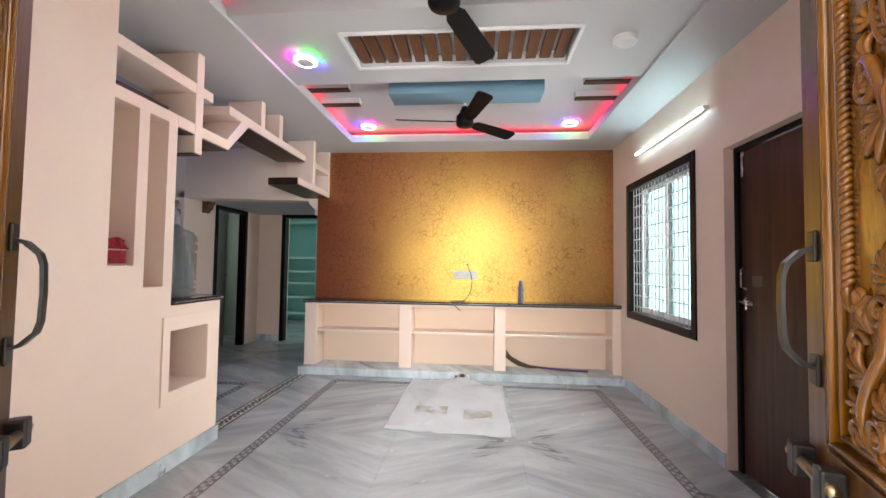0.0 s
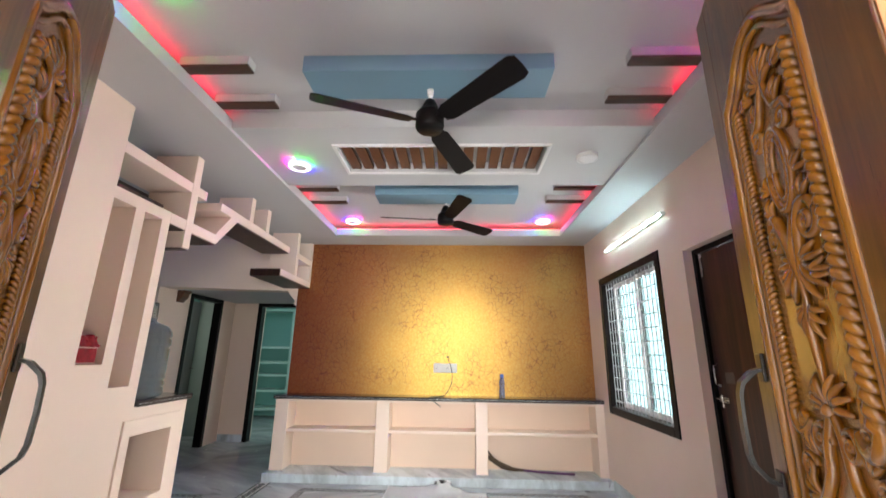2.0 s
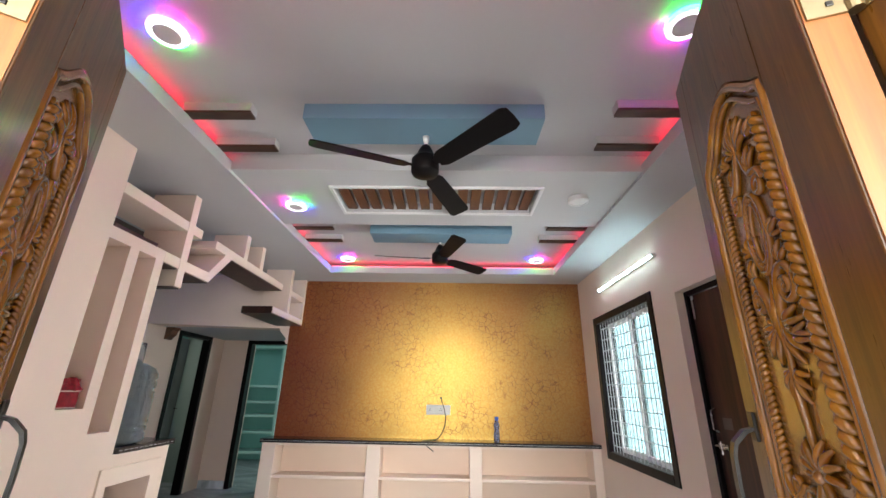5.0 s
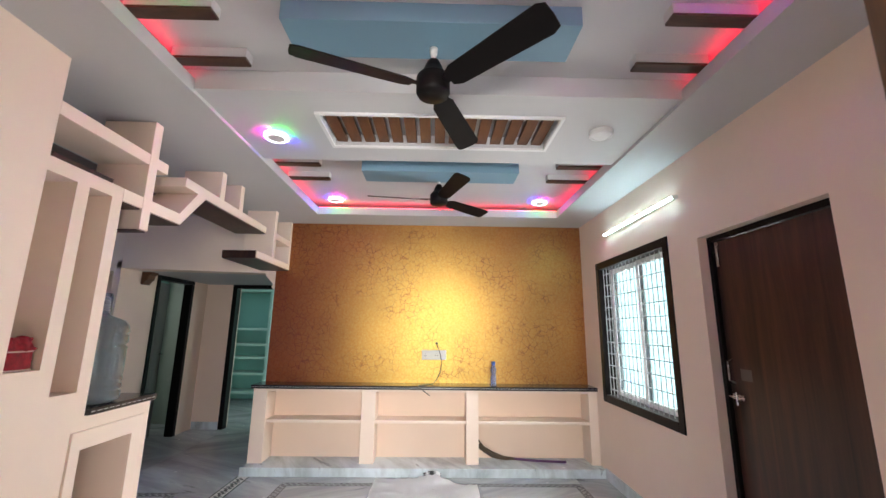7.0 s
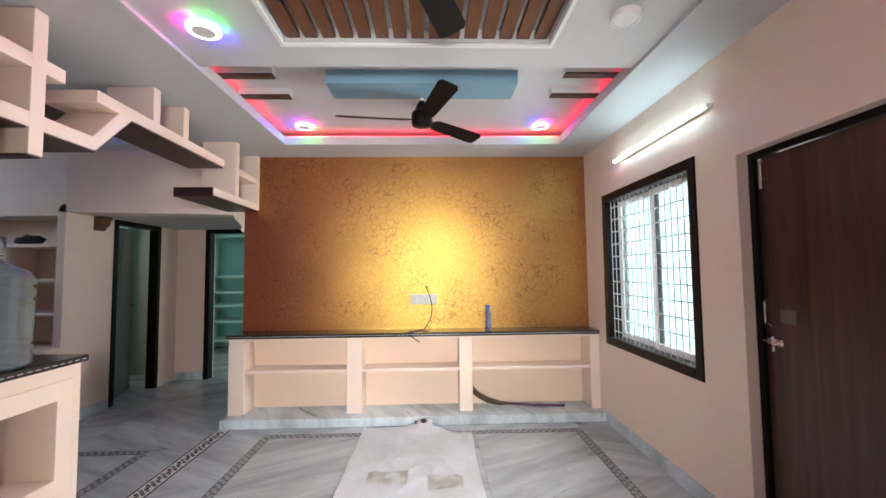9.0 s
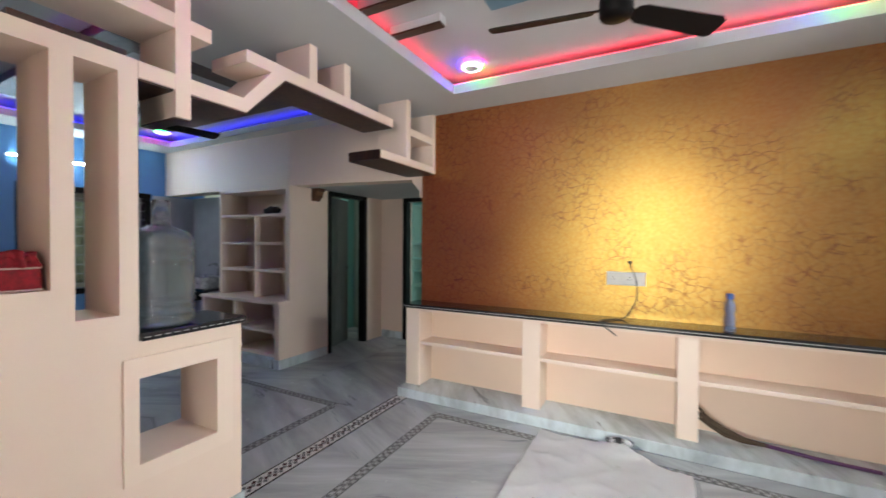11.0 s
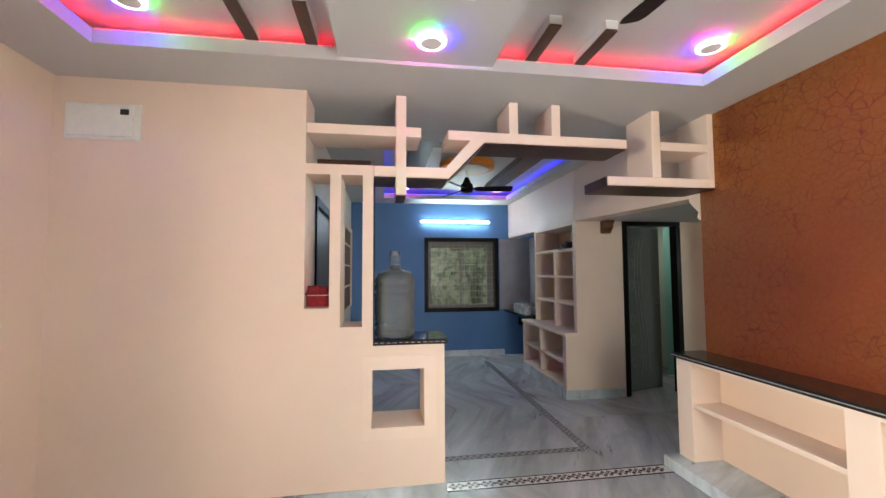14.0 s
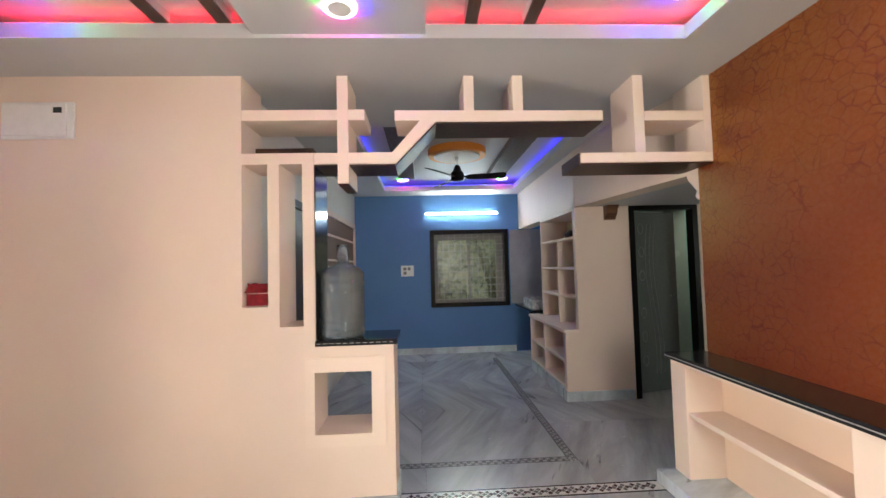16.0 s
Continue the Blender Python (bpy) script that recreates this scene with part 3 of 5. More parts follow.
def mosaic_band(x0, x1, y0, y1):
    """The wide threshold band: clusters of red and grey diamonds on white."""
    inlay("inlay_band", [(x0, x1, y0, y1)], INLAYWHITE)
    for a, b in ((x0, x0 + 0.010), (x1 - 0.010, x1)):
        part("inlay_line", boxed((a, b, y0, y1, -0.004, 0.0026)), DARKJOINT, floor)
    meshes = []
    for m in (INLAYGREY, INLAYRED):
        bm = bmesh.new()
        q = 0.0155
        bmesh.ops.create_cube(bm, size=1, matrix=Matrix.Rotation(radians(45), 4, "Z") @ Matrix.Diagonal((q * 1.5, q * 1.5, 0.006, 1)))
        meshes.append(mesh_of("inlay_diamond", bm, m))
    mid, k, y = (x0 + x1) / 2, 0, y0 + 0.04
    while y < y1 - 0.03:
        for dx, dy in ((0, 0), (0.022, 0.022), (-0.022, 0.022), (0, 0.044)) if k % 2 == 0 else ((0.022, 0), (-0.022, 0), (0, 0.022)):
            ob = new("inlay_diamond", meshes[(k + (dx != 0)) % 2])
            ob.parent = floor
            ob.matrix_basis = pose(mid + dx, y + dy, 0.0)
        y += 0.066 if k % 2 == 0 else 0.044
        k += 1


# ---- hall: display counter under the gold wall ----
def display_counter():
    base = thing("display_counter", (0, 4.9, 0), "long peach display counter with open bays and black granite top", "counter")
    y0, y1, z0, z1 = 4.90, GOLDY, 0.028, 0.748
    part("plinth", boxed((-1.86, RIGHT - 0.001, 4.78, y1 - 0.001, FL, z0), bevel=0.004), MARBLE_C, base, "streaked grey-white marble plinth")
    part("back_panel", boxed((-1.82, 1.72, y1 - 0.012, y1 - 0.001, z0, z1)), INNER, base)
    for a, b in ((-1.845, -1.70), (-0.725, -0.58), (0.36, 0.488), (1.645, RIGHT - 0.002)):
        part("upright", boxed((a, b, y0, y1 - 0.013, z0, z1), bevel=0.004), CREAM, base)
    for a, b in ((-1.70, -0.725), (-0.58, 0.36), (0.488, 1.645)):
        part("shelf", boxed((a, b, y0 + 0.012, y1 - 0.013, 0.412, 0.442), bevel=0.003), CREAM, base)
        part("rail", boxed((a, b, y0 + 0.004, y1 - 0.013, 0.722, z1)), CREAM, base)
    top = part("worktop", boxed((-1.865, RIGHT - 0.003, 4.872, y1 - 0.001, z1, 0.786), bevel=0.005), GRANITE, base, "polished black granite top with a grooved edge")
    part("edge_groove", boxed((-1.86, 1.73, 4.869, 4.874, 0.765, 0.769)), EDGEWHITE, top)


def granite_shelf():
    top = thing("granite_shelf", (-1.85, 2.85, 0.94), "black granite slab capping the stepped partition end", "shelf")
    slab = part("slab", boxed((PX0 - 0.02, PX1 + 0.022, 2.627, 3.112, 0.936, 0.970), bevel=0.004), GRANITE, top)
    n = 12
    for k in range(n):
        y = 2.635 + 0.47 * k / n
        part("edge_fleck", boxed((PX1 + 0.020, PX1 + 0.025, y, y + 0.024, 0.951, 0.954)), EDGEWHITE, slab)
    frame_ = thing("niche_surround", (-1.7, 2.78, 0.4), "raised peach plaster surround of the square niche", "trim")
    for r in ((2.565, 2.620, 0.345, 0.868), (2.955, 3.035, 0.345, 0.868), (2.620, 2.955, 0.345, 0.418), (2.620, 2.955, 0.782, 0.868)):
        part("band", boxed((PX1, PX1 + 0.012, *r)), CREAM, frame_)


def lattice():
    base = thing("display_lattice", (-1.85, 3.6, 2.0), "peach hanging display lattice with zigzag band and dark wood undersides", "lattice shelf")
    x0, x1 = PX0, PX1
    part("shelf", boxed((x0, x1, 2.198, 2.940, 2.306, 2.373), bevel=0.003), CREAM, base)
    part("post", boxed((x0, x1 + 0.003, 2.772, 2.840, 1.915, SOFFIT - 0.001), bevel=0.003), CREAM, base)
    zig = [(2.627, 2.036), (3.125, 2.033), (3.376, 2.292), (4.44, 2.292), (4.44, 2.356), (3.124, 2.366), (3.124, 2.300), (3.277, 2.299), (3.105, 2.104), (2.627, 2.105)]
    part("zigzag_band", prism(zig, "x", x0 + 0.002, x1, 0.003), CREAM, base)
    for a in (3.555, 3.865):
        part("post", boxed((x0, x1, a, a + 0.065, 2.359, SOFFIT - 0.001), bevel=0.003), CREAM, base)
    part("post", boxed((x0, x1, 4.64, 4.708, 2.086, SOFFIT - 0.001), bevel=0.003), CREAM, base)
    part("post", boxed((x0, x1, 5.10, GOLDY - 0.001, 2.086, SOFFIT - 0.001), bevel=0.003), CREAM, base)
    part("shelf", boxed((x0, x1, 4.709, 5.099, 2.288, 2.352), bevel=0.003), CREAM, base)
    part("shelf", boxed((x0 - 0.02, x1, 4.285, GOLDY - 0.001, 2.021, 2.085), bevel=0.003), CREAM, base)
    wood_label = "dark brown wood veneer cladding"
    part("cladding", boxed((x0, x1 - 0.008, 2.63, 2.769, 2.027, 2.035)), DARKWOOD, base, wood_label)
    part("cladding", boxed((x0, x1 - 0.008, 2.843, 3.122, 2.025, 2.032)), DARKWOOD, base, wood_label)
    part("cladding", prism([(3.124, 2.024), (3.382, 2.284), (3.376, 2.290), (3.124, 2.031)], "x", x0, x1 - 0.008), DARKWOOD, base, wood_label)
    part("cladding", boxed((x0, x1 - 0.008, 3.382, 4.437, 2.283, 2.291)), DARKWOOD, base, wood_label)
    part("cladding", boxed((x0 - 0.02, x1 - 0.008, 4.285, GOLDY - 0.001, 2.011, 2.020)), DARKWOOD, base, wood_label)
    part("cladding", boxed((x0 - 0.02, x1 - 0.008, 4.276, 4.284, 2.011, 2.085)), DARKWOOD, base, wood_label)
    part("cladding", boxed((x0, x1 - 0.01, 2.774, 2.838, 1.907, 1.914)), DARKWOOD, base, wood_label)
    part("cladding", boxed((x0, x1 - 0.012, 2.626, 2.633, 0.972, 2.026)), GRANITE, base, "glossy black stone facing on the step of the wall")
    part("cladding", boxed((x0 + 0.05, x0 + 0.25, 2.26, 2.61, 2.108, 2.15)), DARKWOOD, base, wood_label)


display_counter()
granite_shelf()
lattice()


# ---- hall ceiling fittings ----
def slat_panel():
    base = thing("slat_panel", (0.04, 2.8625, SOFFIT), "recessed ceiling panel of walnut slats in a white frame", "ceiling panel")
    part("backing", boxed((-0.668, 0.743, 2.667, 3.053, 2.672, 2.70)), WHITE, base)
    part("frame", holed("z", SOFFIT, SOFFIT + 0.03, (-0.695, 0.77), (2.642, 3.085), [(-0.674, 0.749, 2.663, 3.064)]), WHITETRIM, base)
    n, x0, x1 = 15, -0.668, 0.743
    step = (x1 - x0) / n
    bm = boxed((-step * 0.36, step * 0.36, -0.1925, 0.1925, -0.014, 0.014))
    me = mesh_of("slat", bm, SLATWOOD)
    for k in range(n):
        ob = new("slat", me)
        ob.parent = base
        ob.matrix_basis = pose(x0 + step * (k + 0.5) - 0.04, -0.0025, 0.046)


def gypsum_block(x0, x1, y0, y1):
    base = thing("ceiling_block", ((x0 + x1) / 2, (y0 + y1) / 2, UPPER), "grey-blue painted gypsum block under the ceiling", "ceiling panel", "blue ceiling blocks")
    part("block", boxed((x0, x1, y0, y1, 2.622, UPPER), bevel=0.003), SLATEBLUE, base)


def strip(x0, x1, y, out):
    base = thing("ceiling_strip", ((x0 + x1) / 2, y, UPPER), "short dark wood strip on a white batten under the ceiling", "ceiling strip", "dark ceiling strips")
    part("batten", boxed((x0 + (0.014 if out > 0 else 0), x1 - (0.014 if out < 0 else 0), y - 0.034, y + 0.034, 2.668, UPPER)), WHITE, base)
    part("veneer", boxed((x0, x1, y - 0.033, y + 0.03, 2.655, 2.667)), DARKSTRIP, base, "dark brown wood veneer")


def downlight(at, lit, turn=0.0):
    """A round ceiling light; turn: the bearing of its blue third, in degrees."""
    base = thing("ceiling_light", at, "round ceiling light with white ring and coloured halo" if lit else "round unlit white ceiling light", "ceiling light", "round ceiling lights")
    x, y, z = at
    part("housing", disc(bmesh.new(), at, 0.070, -0.028, 0.0), PLASTIC, base, smooth=False)
    part("ring", lathe(bmesh.new(), at, ((0.055, -0.0285), (0.0565, -0.033), (0.0665, -0.033), (0.068, -0.0285)), 40, False), RING if lit else OFFLAMP, base, "glowing white ring" if lit else "")
    part("centre", disc(bmesh.new(), at, 0.053, -0.0315, -0.028), LAMPCORE if lit else OFFLAMP, base)
    if lit:
        for k, m in enumerate((RIMBLUE, RIMGREEN, RIMPINK)):
            bm = bmesh.new()
            seg = []
            for s in range(13):
                a = radians(turn) + math.pi / 3 - 2 * math.pi * (k + s / 12.0) / 3
                seg.append([bm.verts.new((x + r * math.cos(a), y + r * math.sin(a), z + h)) for r, h in ((0.0705, -0.006), (0.0705, -0.028), (0.079, -0.025), (0.079, -0.009))])
            for p, q in zip(seg, seg[1:]):
                for e in range(4):
                    bm.faces.new((p[e], p[(e + 1) % 4], q[(e + 1) % 4], q[e]))
            part("rim", bm, m, base, ("blue", "green", "pink")[k] + " glowing rim")


def ceiling_fan(at, angles, ceiling, length=0.60):
    base = thing("ceiling_fan", at, "dark brown three-blade ceiling fan on a white rod", "ceiling fan", "ceiling fans")
    x, y, z = at
    part("motor", lathe(bmesh.new(), at, ((0.02, -0.062), (0.068, -0.055), (0.075, -0.04), (0.075, 0.03), (0.066, 0.042), (0.052, 0.05), (0.04, 0.085), (0.026, 0.115), (0.016, 0.125))), FANMETAL, base, smooth=True)
    part("rod", disc(bmesh.new(), at, 0.011, 0.12, ceiling - z - 0.03, 16), PLASTIC, base, "white down rod")
    part("canopy", lathe(bmesh.new(), at, ((0.0115, ceiling - z - 0.035), (0.016, ceiling - z - 0.03), (0.018, ceiling - z - 0.001))), PLASTIC, base, smooth=True)
    for a in angles:
        m = pose(x, y, z - 0.018, 0, 0, a) @ pose(0, 0, 0, -17, 0, 0)
        bm = bmesh.new()
        outline = [(0.10, -0.034), (0.14, -0.052), (length - 0.03, -0.066), (length, -0.05), (length + 0.004, 0.0), (length, 0.05), (length - 0.03, 0.064), (0.14, 0.052), (0.10, 0.034)]
        lo = [bm.verts.new(m @ Vector((u, w, -0.003))) for u, w in outline]
        hi = [bm.verts.new(m @ Vector((u, w, 0.003))) for u, w in outline]
        bm.faces.new(lo), bm.faces.new(hi)
        for i in range(len(outline)):
            j = (i + 1) % len(outline)
            bm.faces.new((lo[i], lo[j], hi[j], hi[i]))
        blade = part("blade", bm, FANMETAL, base)
        bm = bmesh.new()
        bmesh.ops.create_cube(bm, size=1, matrix=m @ pose(0.105, 0, 0.005) @ Matrix.Diagonal((0.10, 0.035, 0.006, 1)))
        part("bracket", bm, FANMETAL, blade)


def tube_light(a, b, out, glowing):
    """A slim batten on a wall that faces along x (out: +1 or -1), with a half-round diffuser on its front."""
    base = thing("tube_light", a, "glowing white tube light on a slim batten", "tube light", "tube lights")
    (x, y, z), (_, y1, _) = a, b
    back, front = x - out * 0.027, x - out * 0.002
    part("batten", boxed((min(back, front), max(back, front), y, y1, z - 0.012, z + 0.012), bevel=0.002), PLASTIC, base)
    bow = [(front + out * 0.013 * math.sin(math.pi * k / 10), z - 0.0115 * math.cos(math.pi * k / 10)) for k in range(11)]
    part("diffuser", prism(bow, "y", y + 0.018, y1 - 0.018), glowing, base, "glowing half-round diffuser")
    for q in (y, y1 - 0.016):
        tip = front + out * 0.014
        part("end_cap", boxed((min(front, tip), max(front, tip), q, q + 0.016, z - 0.012, z + 0.012), bevel=0.002), PLASTIC, base)
    part("clip", boxed((min(back, front), max(back, front), (y + y1) / 2 - 0.012, (y + y1) / 2 + 0.012, z + 0.0125, z + 0.028)), PLASTIC, base)


slat_panel()
gypsum_block(-0.64, 0.625, 1.96, 2.195)
gypsum_block(-0.59, 0.69, 3.57, 3.815)
for sy in (1.99, 2.30, 3.56, 3.87):
    strip(TX0 - 0.03, -0.92, sy, 1)
    strip(0.99, TX1 + 0.03, sy - 0.03, -1)
for p, lit, turn in (((-1.02, 2.93, SOFFIT + 0.014), True, 80), ((1.045, 2.81, SOFFIT + 0.014), False, 0), ((-1.04, 4.56, UPPER), True, 200), ((1.11, 4.55, UPPER), True, 200),
                     ((-1.06, 1.50, UPPER), True, 225), ((1.08, 1.46, UPPER), True, 0)):
    downlight(p, lit, turn)
ceiling_fan((0.0, 2.12, 2.44), (-47, 203, 70), 2.622)
ceiling_fan((0.04, 3.80, 2.475), (-73, 188, 43), UPPER)
tube_light((RIGHT - 0.028, 3.20, 2.318), (RIGHT - 0.028, 4.40, 2.318), -1, TUBE)


# ---- hall: window, side door ----
def window(name, face, inward, u0, u1, z0, z1, label, pane_label, bars, bar_paint):
    """A window in a wall whose inner face is at `face`; inward is +1 or -1 along x."""
    base = tagged(thing(name, (face, (u0 + u1) / 2, z0), label, "window"), kind="structure")
    w = 0.07

    def slab(a, b, c, d, e, f):
        return (min(face + inward * a, face + inward * b), max(face + inward * a, face + inward * b), c, d, e, f)
    for (c, d, e, f) in ((u0, u0 + w, z0, z1), (u1 - w, u1, z0, z1), (u0 + w, u1 - w, z0, z0 + w), (u0 + w, u1 - w, z1 - w, z1)):
        part("window_frame", boxed(slab(-0.14, 0.010, c, d, e, f), bevel=0.004), BLACKFRAME, base)
    i0, i1, k0, k1 = u0 + w, u1 - w, z0 + w, z1 - w
    mid = (i0 + i1) / 2
    for a, b, off in ((i0, mid + 0.02, -0.105), (mid - 0.02, i1, -0.13)):
        e0, e1 = (0.045, 0.045) if inward < 0 else ((0.05, 0.03) if a == i0 else (0.04, 0.12))
        sash = part("sash", holed("x", face + inward * (off - 0.012), face + inward * (off + 0.012), (a, b), (k0, k1), [(a + e0, b - e1, k0 + 0.05, k1 - (0.05 if inward < 0 else 0.10))]), GRILLE if inward < 0 else SASHGREY, base)
        pane = part("pane", boxed(slab(off - 0.002, off + 0.002, a + e0, b - e1, k0 + 0.05, k1 - (0.05 if inward < 0 else 0.10))), PANE if inward < 0 else DIMPANE, sash, pane_label)
        pane.visible_shadow = False
    nv, nh = bars
    for k in range(nv):
        u = i0 + (i1 - i0) * (k + 0.5) / nv
        part("grille_bar", sweep(bmesh.new(), [(face - inward * 0.03, u, k0), (face - inward * 0.03, u, k1)], 0.0038, 6), bar_paint, base)
    for k in range(nh):
        z = k0 + (k1 - k0) * (k + 0.5) / nh
        part("grille_bar", boxed(slab(-0.047, -0.039, i0, i1, z - 0.004, z + 0.004)), bar_paint, base)


window("window_1", RIGHT, -1, WY0, WY1, WZ0, WZ1, "black framed sliding window with white steel grille", "tinted glass pane", (17, 11), GREYBAR)
window("window_2", DINX, 1, 3.39, 4.715, 0.704, 1.993, "black framed dining window with steel grille", "tinted glass pane", (12, 10), DARKBAR)


def side_door():
    base = tagged(thing("door_2", (RIGHT + 0.08, DY0, 0), "closed dark brown wood-grain side door", "door"), kind="structure")
    x = RIGHT + 0.08
    for b in ((x - 0.02, x + 0.10, DY0, DY0 + 0.035, FL, DZ), (x - 0.02, x + 0.10, DY1 - 0.035, DY1, FL, DZ), (x - 0.02, x + 0.10, DY0 + 0.035, DY1 - 0.035, DZ - 0.035, DZ)):
        part("door_frame", boxed(b, bevel=0.003), BLACKFRAME, base)
    leaf = part("door_leaf", boxed((x, x + 0.035, DY0 + 0.037, DY1 - 0.037, FL + 0.008, DZ - 0.038), bevel=0.003), DARKWOOD, base)
    part("latch_rod", sweep(bmesh.new(), [(x - 0.014, DY1 - 0.16, 1.0), (x - 0.014, DY1 - 0.03, 1.0)], 0.006), STEEL, leaf)
    part("latch_plate", boxed((x - 0.006, x, DY1 - 0.14, DY1 - 0.05, 0.985, 1.015)), STEEL, leaf)
    part("latch_knob", sweep(bmesh.new(), [(x - 0.02, DY1 - 0.10, 0.955), (x - 0.02, DY1 - 0.10, 1.03)], 0.005), STEEL, leaf)
    part("pull_handle", sweep(bmesh.new(), [(x - 0.001, DY1 - 0.075, 1.08), (x - 0.03, DY1 - 0.075, 1.095), (x - 0.03, DY1 - 0.075, 1.2), (x - 0.001, DY1 - 0.075, 1.215)], 0.006), STEEL, leaf)
    part("paper_label", boxed((x - 0.0012, x - 0.0002, DY1 - 0.215, DY1 - 0.13, 1.10, 1.165)), OFFTAPE, leaf, "faded grey sticker")
    part("top_bolt", boxed((x - 0.012, x, DY1 - 0.075, DY1 - 0.055, 1.78, 1.94), bevel=0.003), STEEL, leaf)


side_door()


# ---- entrance: frame and two carved leaves ----
def carved_leaf(side, hinge, free, label):
    hx, hy = hinge
    d = Vector((free[0] - hx, free[1] - hy))
    L = d.length
    d.normalize()
    n = Vector((-d.y, d.x)) if side > 0 else Vector((d.y, -d.x))

    def P(u, v, z):
        return Vector((hx + d.x * u + n.x * v, hy + d.y * u + n.y * v, z))
    H, T = 2.0, 0.045
    base = tagged(thing("door_1" if side > 0 else "door_3", (hx, hy, 0), label, "door"), kind="structure")

    def placed(bm):
        for v in bm.verts:
            v.co = P(*v.co)
        return bm

    def slab(u0, u1, v0, v1, z0, z1, bevel=0.0):
        return placed(boxed((u0, u1, v0, v1, z0, z1), bevel=bevel))

    def frame_bars(u0, u1, z0, z1, w):
        return ((u0, u0 + w, z0, z1), (u1 - w, u1, z0, z1), (u0 + w, u1 - w, z0, z0 + w), (u0 + w, u1 - w, z1 - w, z1))
    s0, s1 = 0.11, L - 0.060
    uc, FOOT, SHOULDER, CROWN = (s0 + s1) / 2, 0.94, 1.70, 1.812
    # the ogee head of the carved panel
    half = (s1 - s0) / 2

    def ogee(off, steps=10):
        """Points of the arched head from the hinge side to the free side, drawn in by off."""
        h, low, high = half - off, SHOULDER - off * 0.6, CROWN - off
        rise = []
        for i in range(steps + 1):
            f = i / steps
            rise.append((h * (1 - 0.86 * f) if f > 0.12 else h * (1 - f * 0.4), low + (high - low) * (0.30 * min(1, f / 0.12) + 0.70 * (f * f * (3 - 2 * f)))))
        left = [(uc - u, z) for u, z in rise]
        return left + [(uc, high + 0.004)] + [(uc + u, z) for u, z in reversed(rise)]
    part("stile", slab(0, s0, -T, 0, FL + 0.02, H, 0.003), TEAK, base)
    part("stile", slab(s1, L, -T, 0, FL + 0.02, H, 0.003), TEAK, base)
    for a, b in ((FL + 0.02, 0.12), (0.80, FOOT)):
        part("rail", slab(s0, s1, -T, 0, a, b, 0.002), TEAK, base)
    arch = ogee(0.0)
    part("rail", placed(prism([(s0, H)] + [(u, z) for u, z in arch] + [(s1, H)], "y", -T, 0.0)), TEAK, base)
    part("hinge_edge", slab(-0.003, 0, -T + 0.002, -0.002, FL + 0.02, H), TEAKRAW, base, "pale bare wood edge")
    lower = part("panel", slab(s0, s1, -T + 0.008, -0.012, 0.12, 0.80), CARVED, base, "raised teak panel")
    for off, w, h in ((0.0, 0.018, 0.008), (0.024, 0.011, 0.002)):
        for (u0, u1, z0, z1) in frame_bars(s0 + off, s1 - off, 0.12 + off, 0.80 - off, w):
            part("moulding", slab(u0, u1, -0.0145, h, z0, z1, min(w, 0.012) * 0.42), CARVED, lower)
    part("raised_field", slab(s0 + 0.06, s1 - 0.06, -0.0145, 0.002, 0.18, 0.74, 0.008), CARVED, lower)
    panel = part("panel", slab(s0, s1, -T + 0.008, -0.012, FOOT, CROWN), CARVED, base, "carved golden teak panel")
    GROUND = -0.012

    def run(points, radii, sides=8):
        return sweep(bmesh.new(), [P(*q) for q in points], radii, sides)
    # two round mouldings up the sides and over the head, two along the foot
    for off, r in ((0.010, 0.0095), (0.030, 0.006)):
        head = [(u, GROUND + r * 0.6, z) for u, z in ogee(off)]
        part("moulding", run([(s0 + off, GROUND + r * 0.6, FOOT + off)] + head + [(s1 - off, GROUND + r * 0.6, FOOT + off)], r, 10), CARVED, panel, smooth=True)
        part("moulding", run([(s0 + off, GROUND + r * 0.6, FOOT + off), (s1 - off, GROUND + r * 0.6, FOOT + off)], r, 10), CARVED, panel, smooth=True)
    # rope mouldings, the thick one by the hinge
    ropes = ((s0 + 0.053, 0.0125, 1), (s1 - 0.050, 0.0080, -1))
    for u, r, hand in ropes:
        pitch, bm = r * 1.25, bmesh.new()
        for k in range(int(0.52 / pitch)):
            z, t = 1.185 + k * pitch, r * 0.98
            sweep(bm, [P(u - t, GROUND, z - hand * pitch * 0.62), P(u - t * 0.55, GROUND + r * 0.62, z - hand * pitch * 0.32), P(u, GROUND + r * 0.86, z),
                       P(u + t * 0.55, GROUND + r * 0.62, z + hand * pitch * 0.32), P(u + t, GROUND, z + hand * pitch * 0.62)],
                  [pitch * 0.34, pitch * 0.52, pitch * 0.56, pitch * 0.52, pitch * 0.34], 7)
        part("rope_moulding", bm, CARVED, panel, smooth=True)

    def curve(pts, steps=5):
        fine = []
        for a, b, c, e in zip([pts[0]] + pts, pts, pts[1:], pts[2:] + [pts[-1]]):
            for k in range(steps):
                t = k / steps
                fine.append(tuple(0.5 * (2 * b[i] + (c[i] - a[i]) * t + (2 * a[i] - 5 * b[i] + 4 * c[i] - e[i]) * t * t + (3 * b[i] - a[i] - 3 * c[i] + e[i]) * t ** 3) for i in range(2)))
        return fine + [pts[-1]]

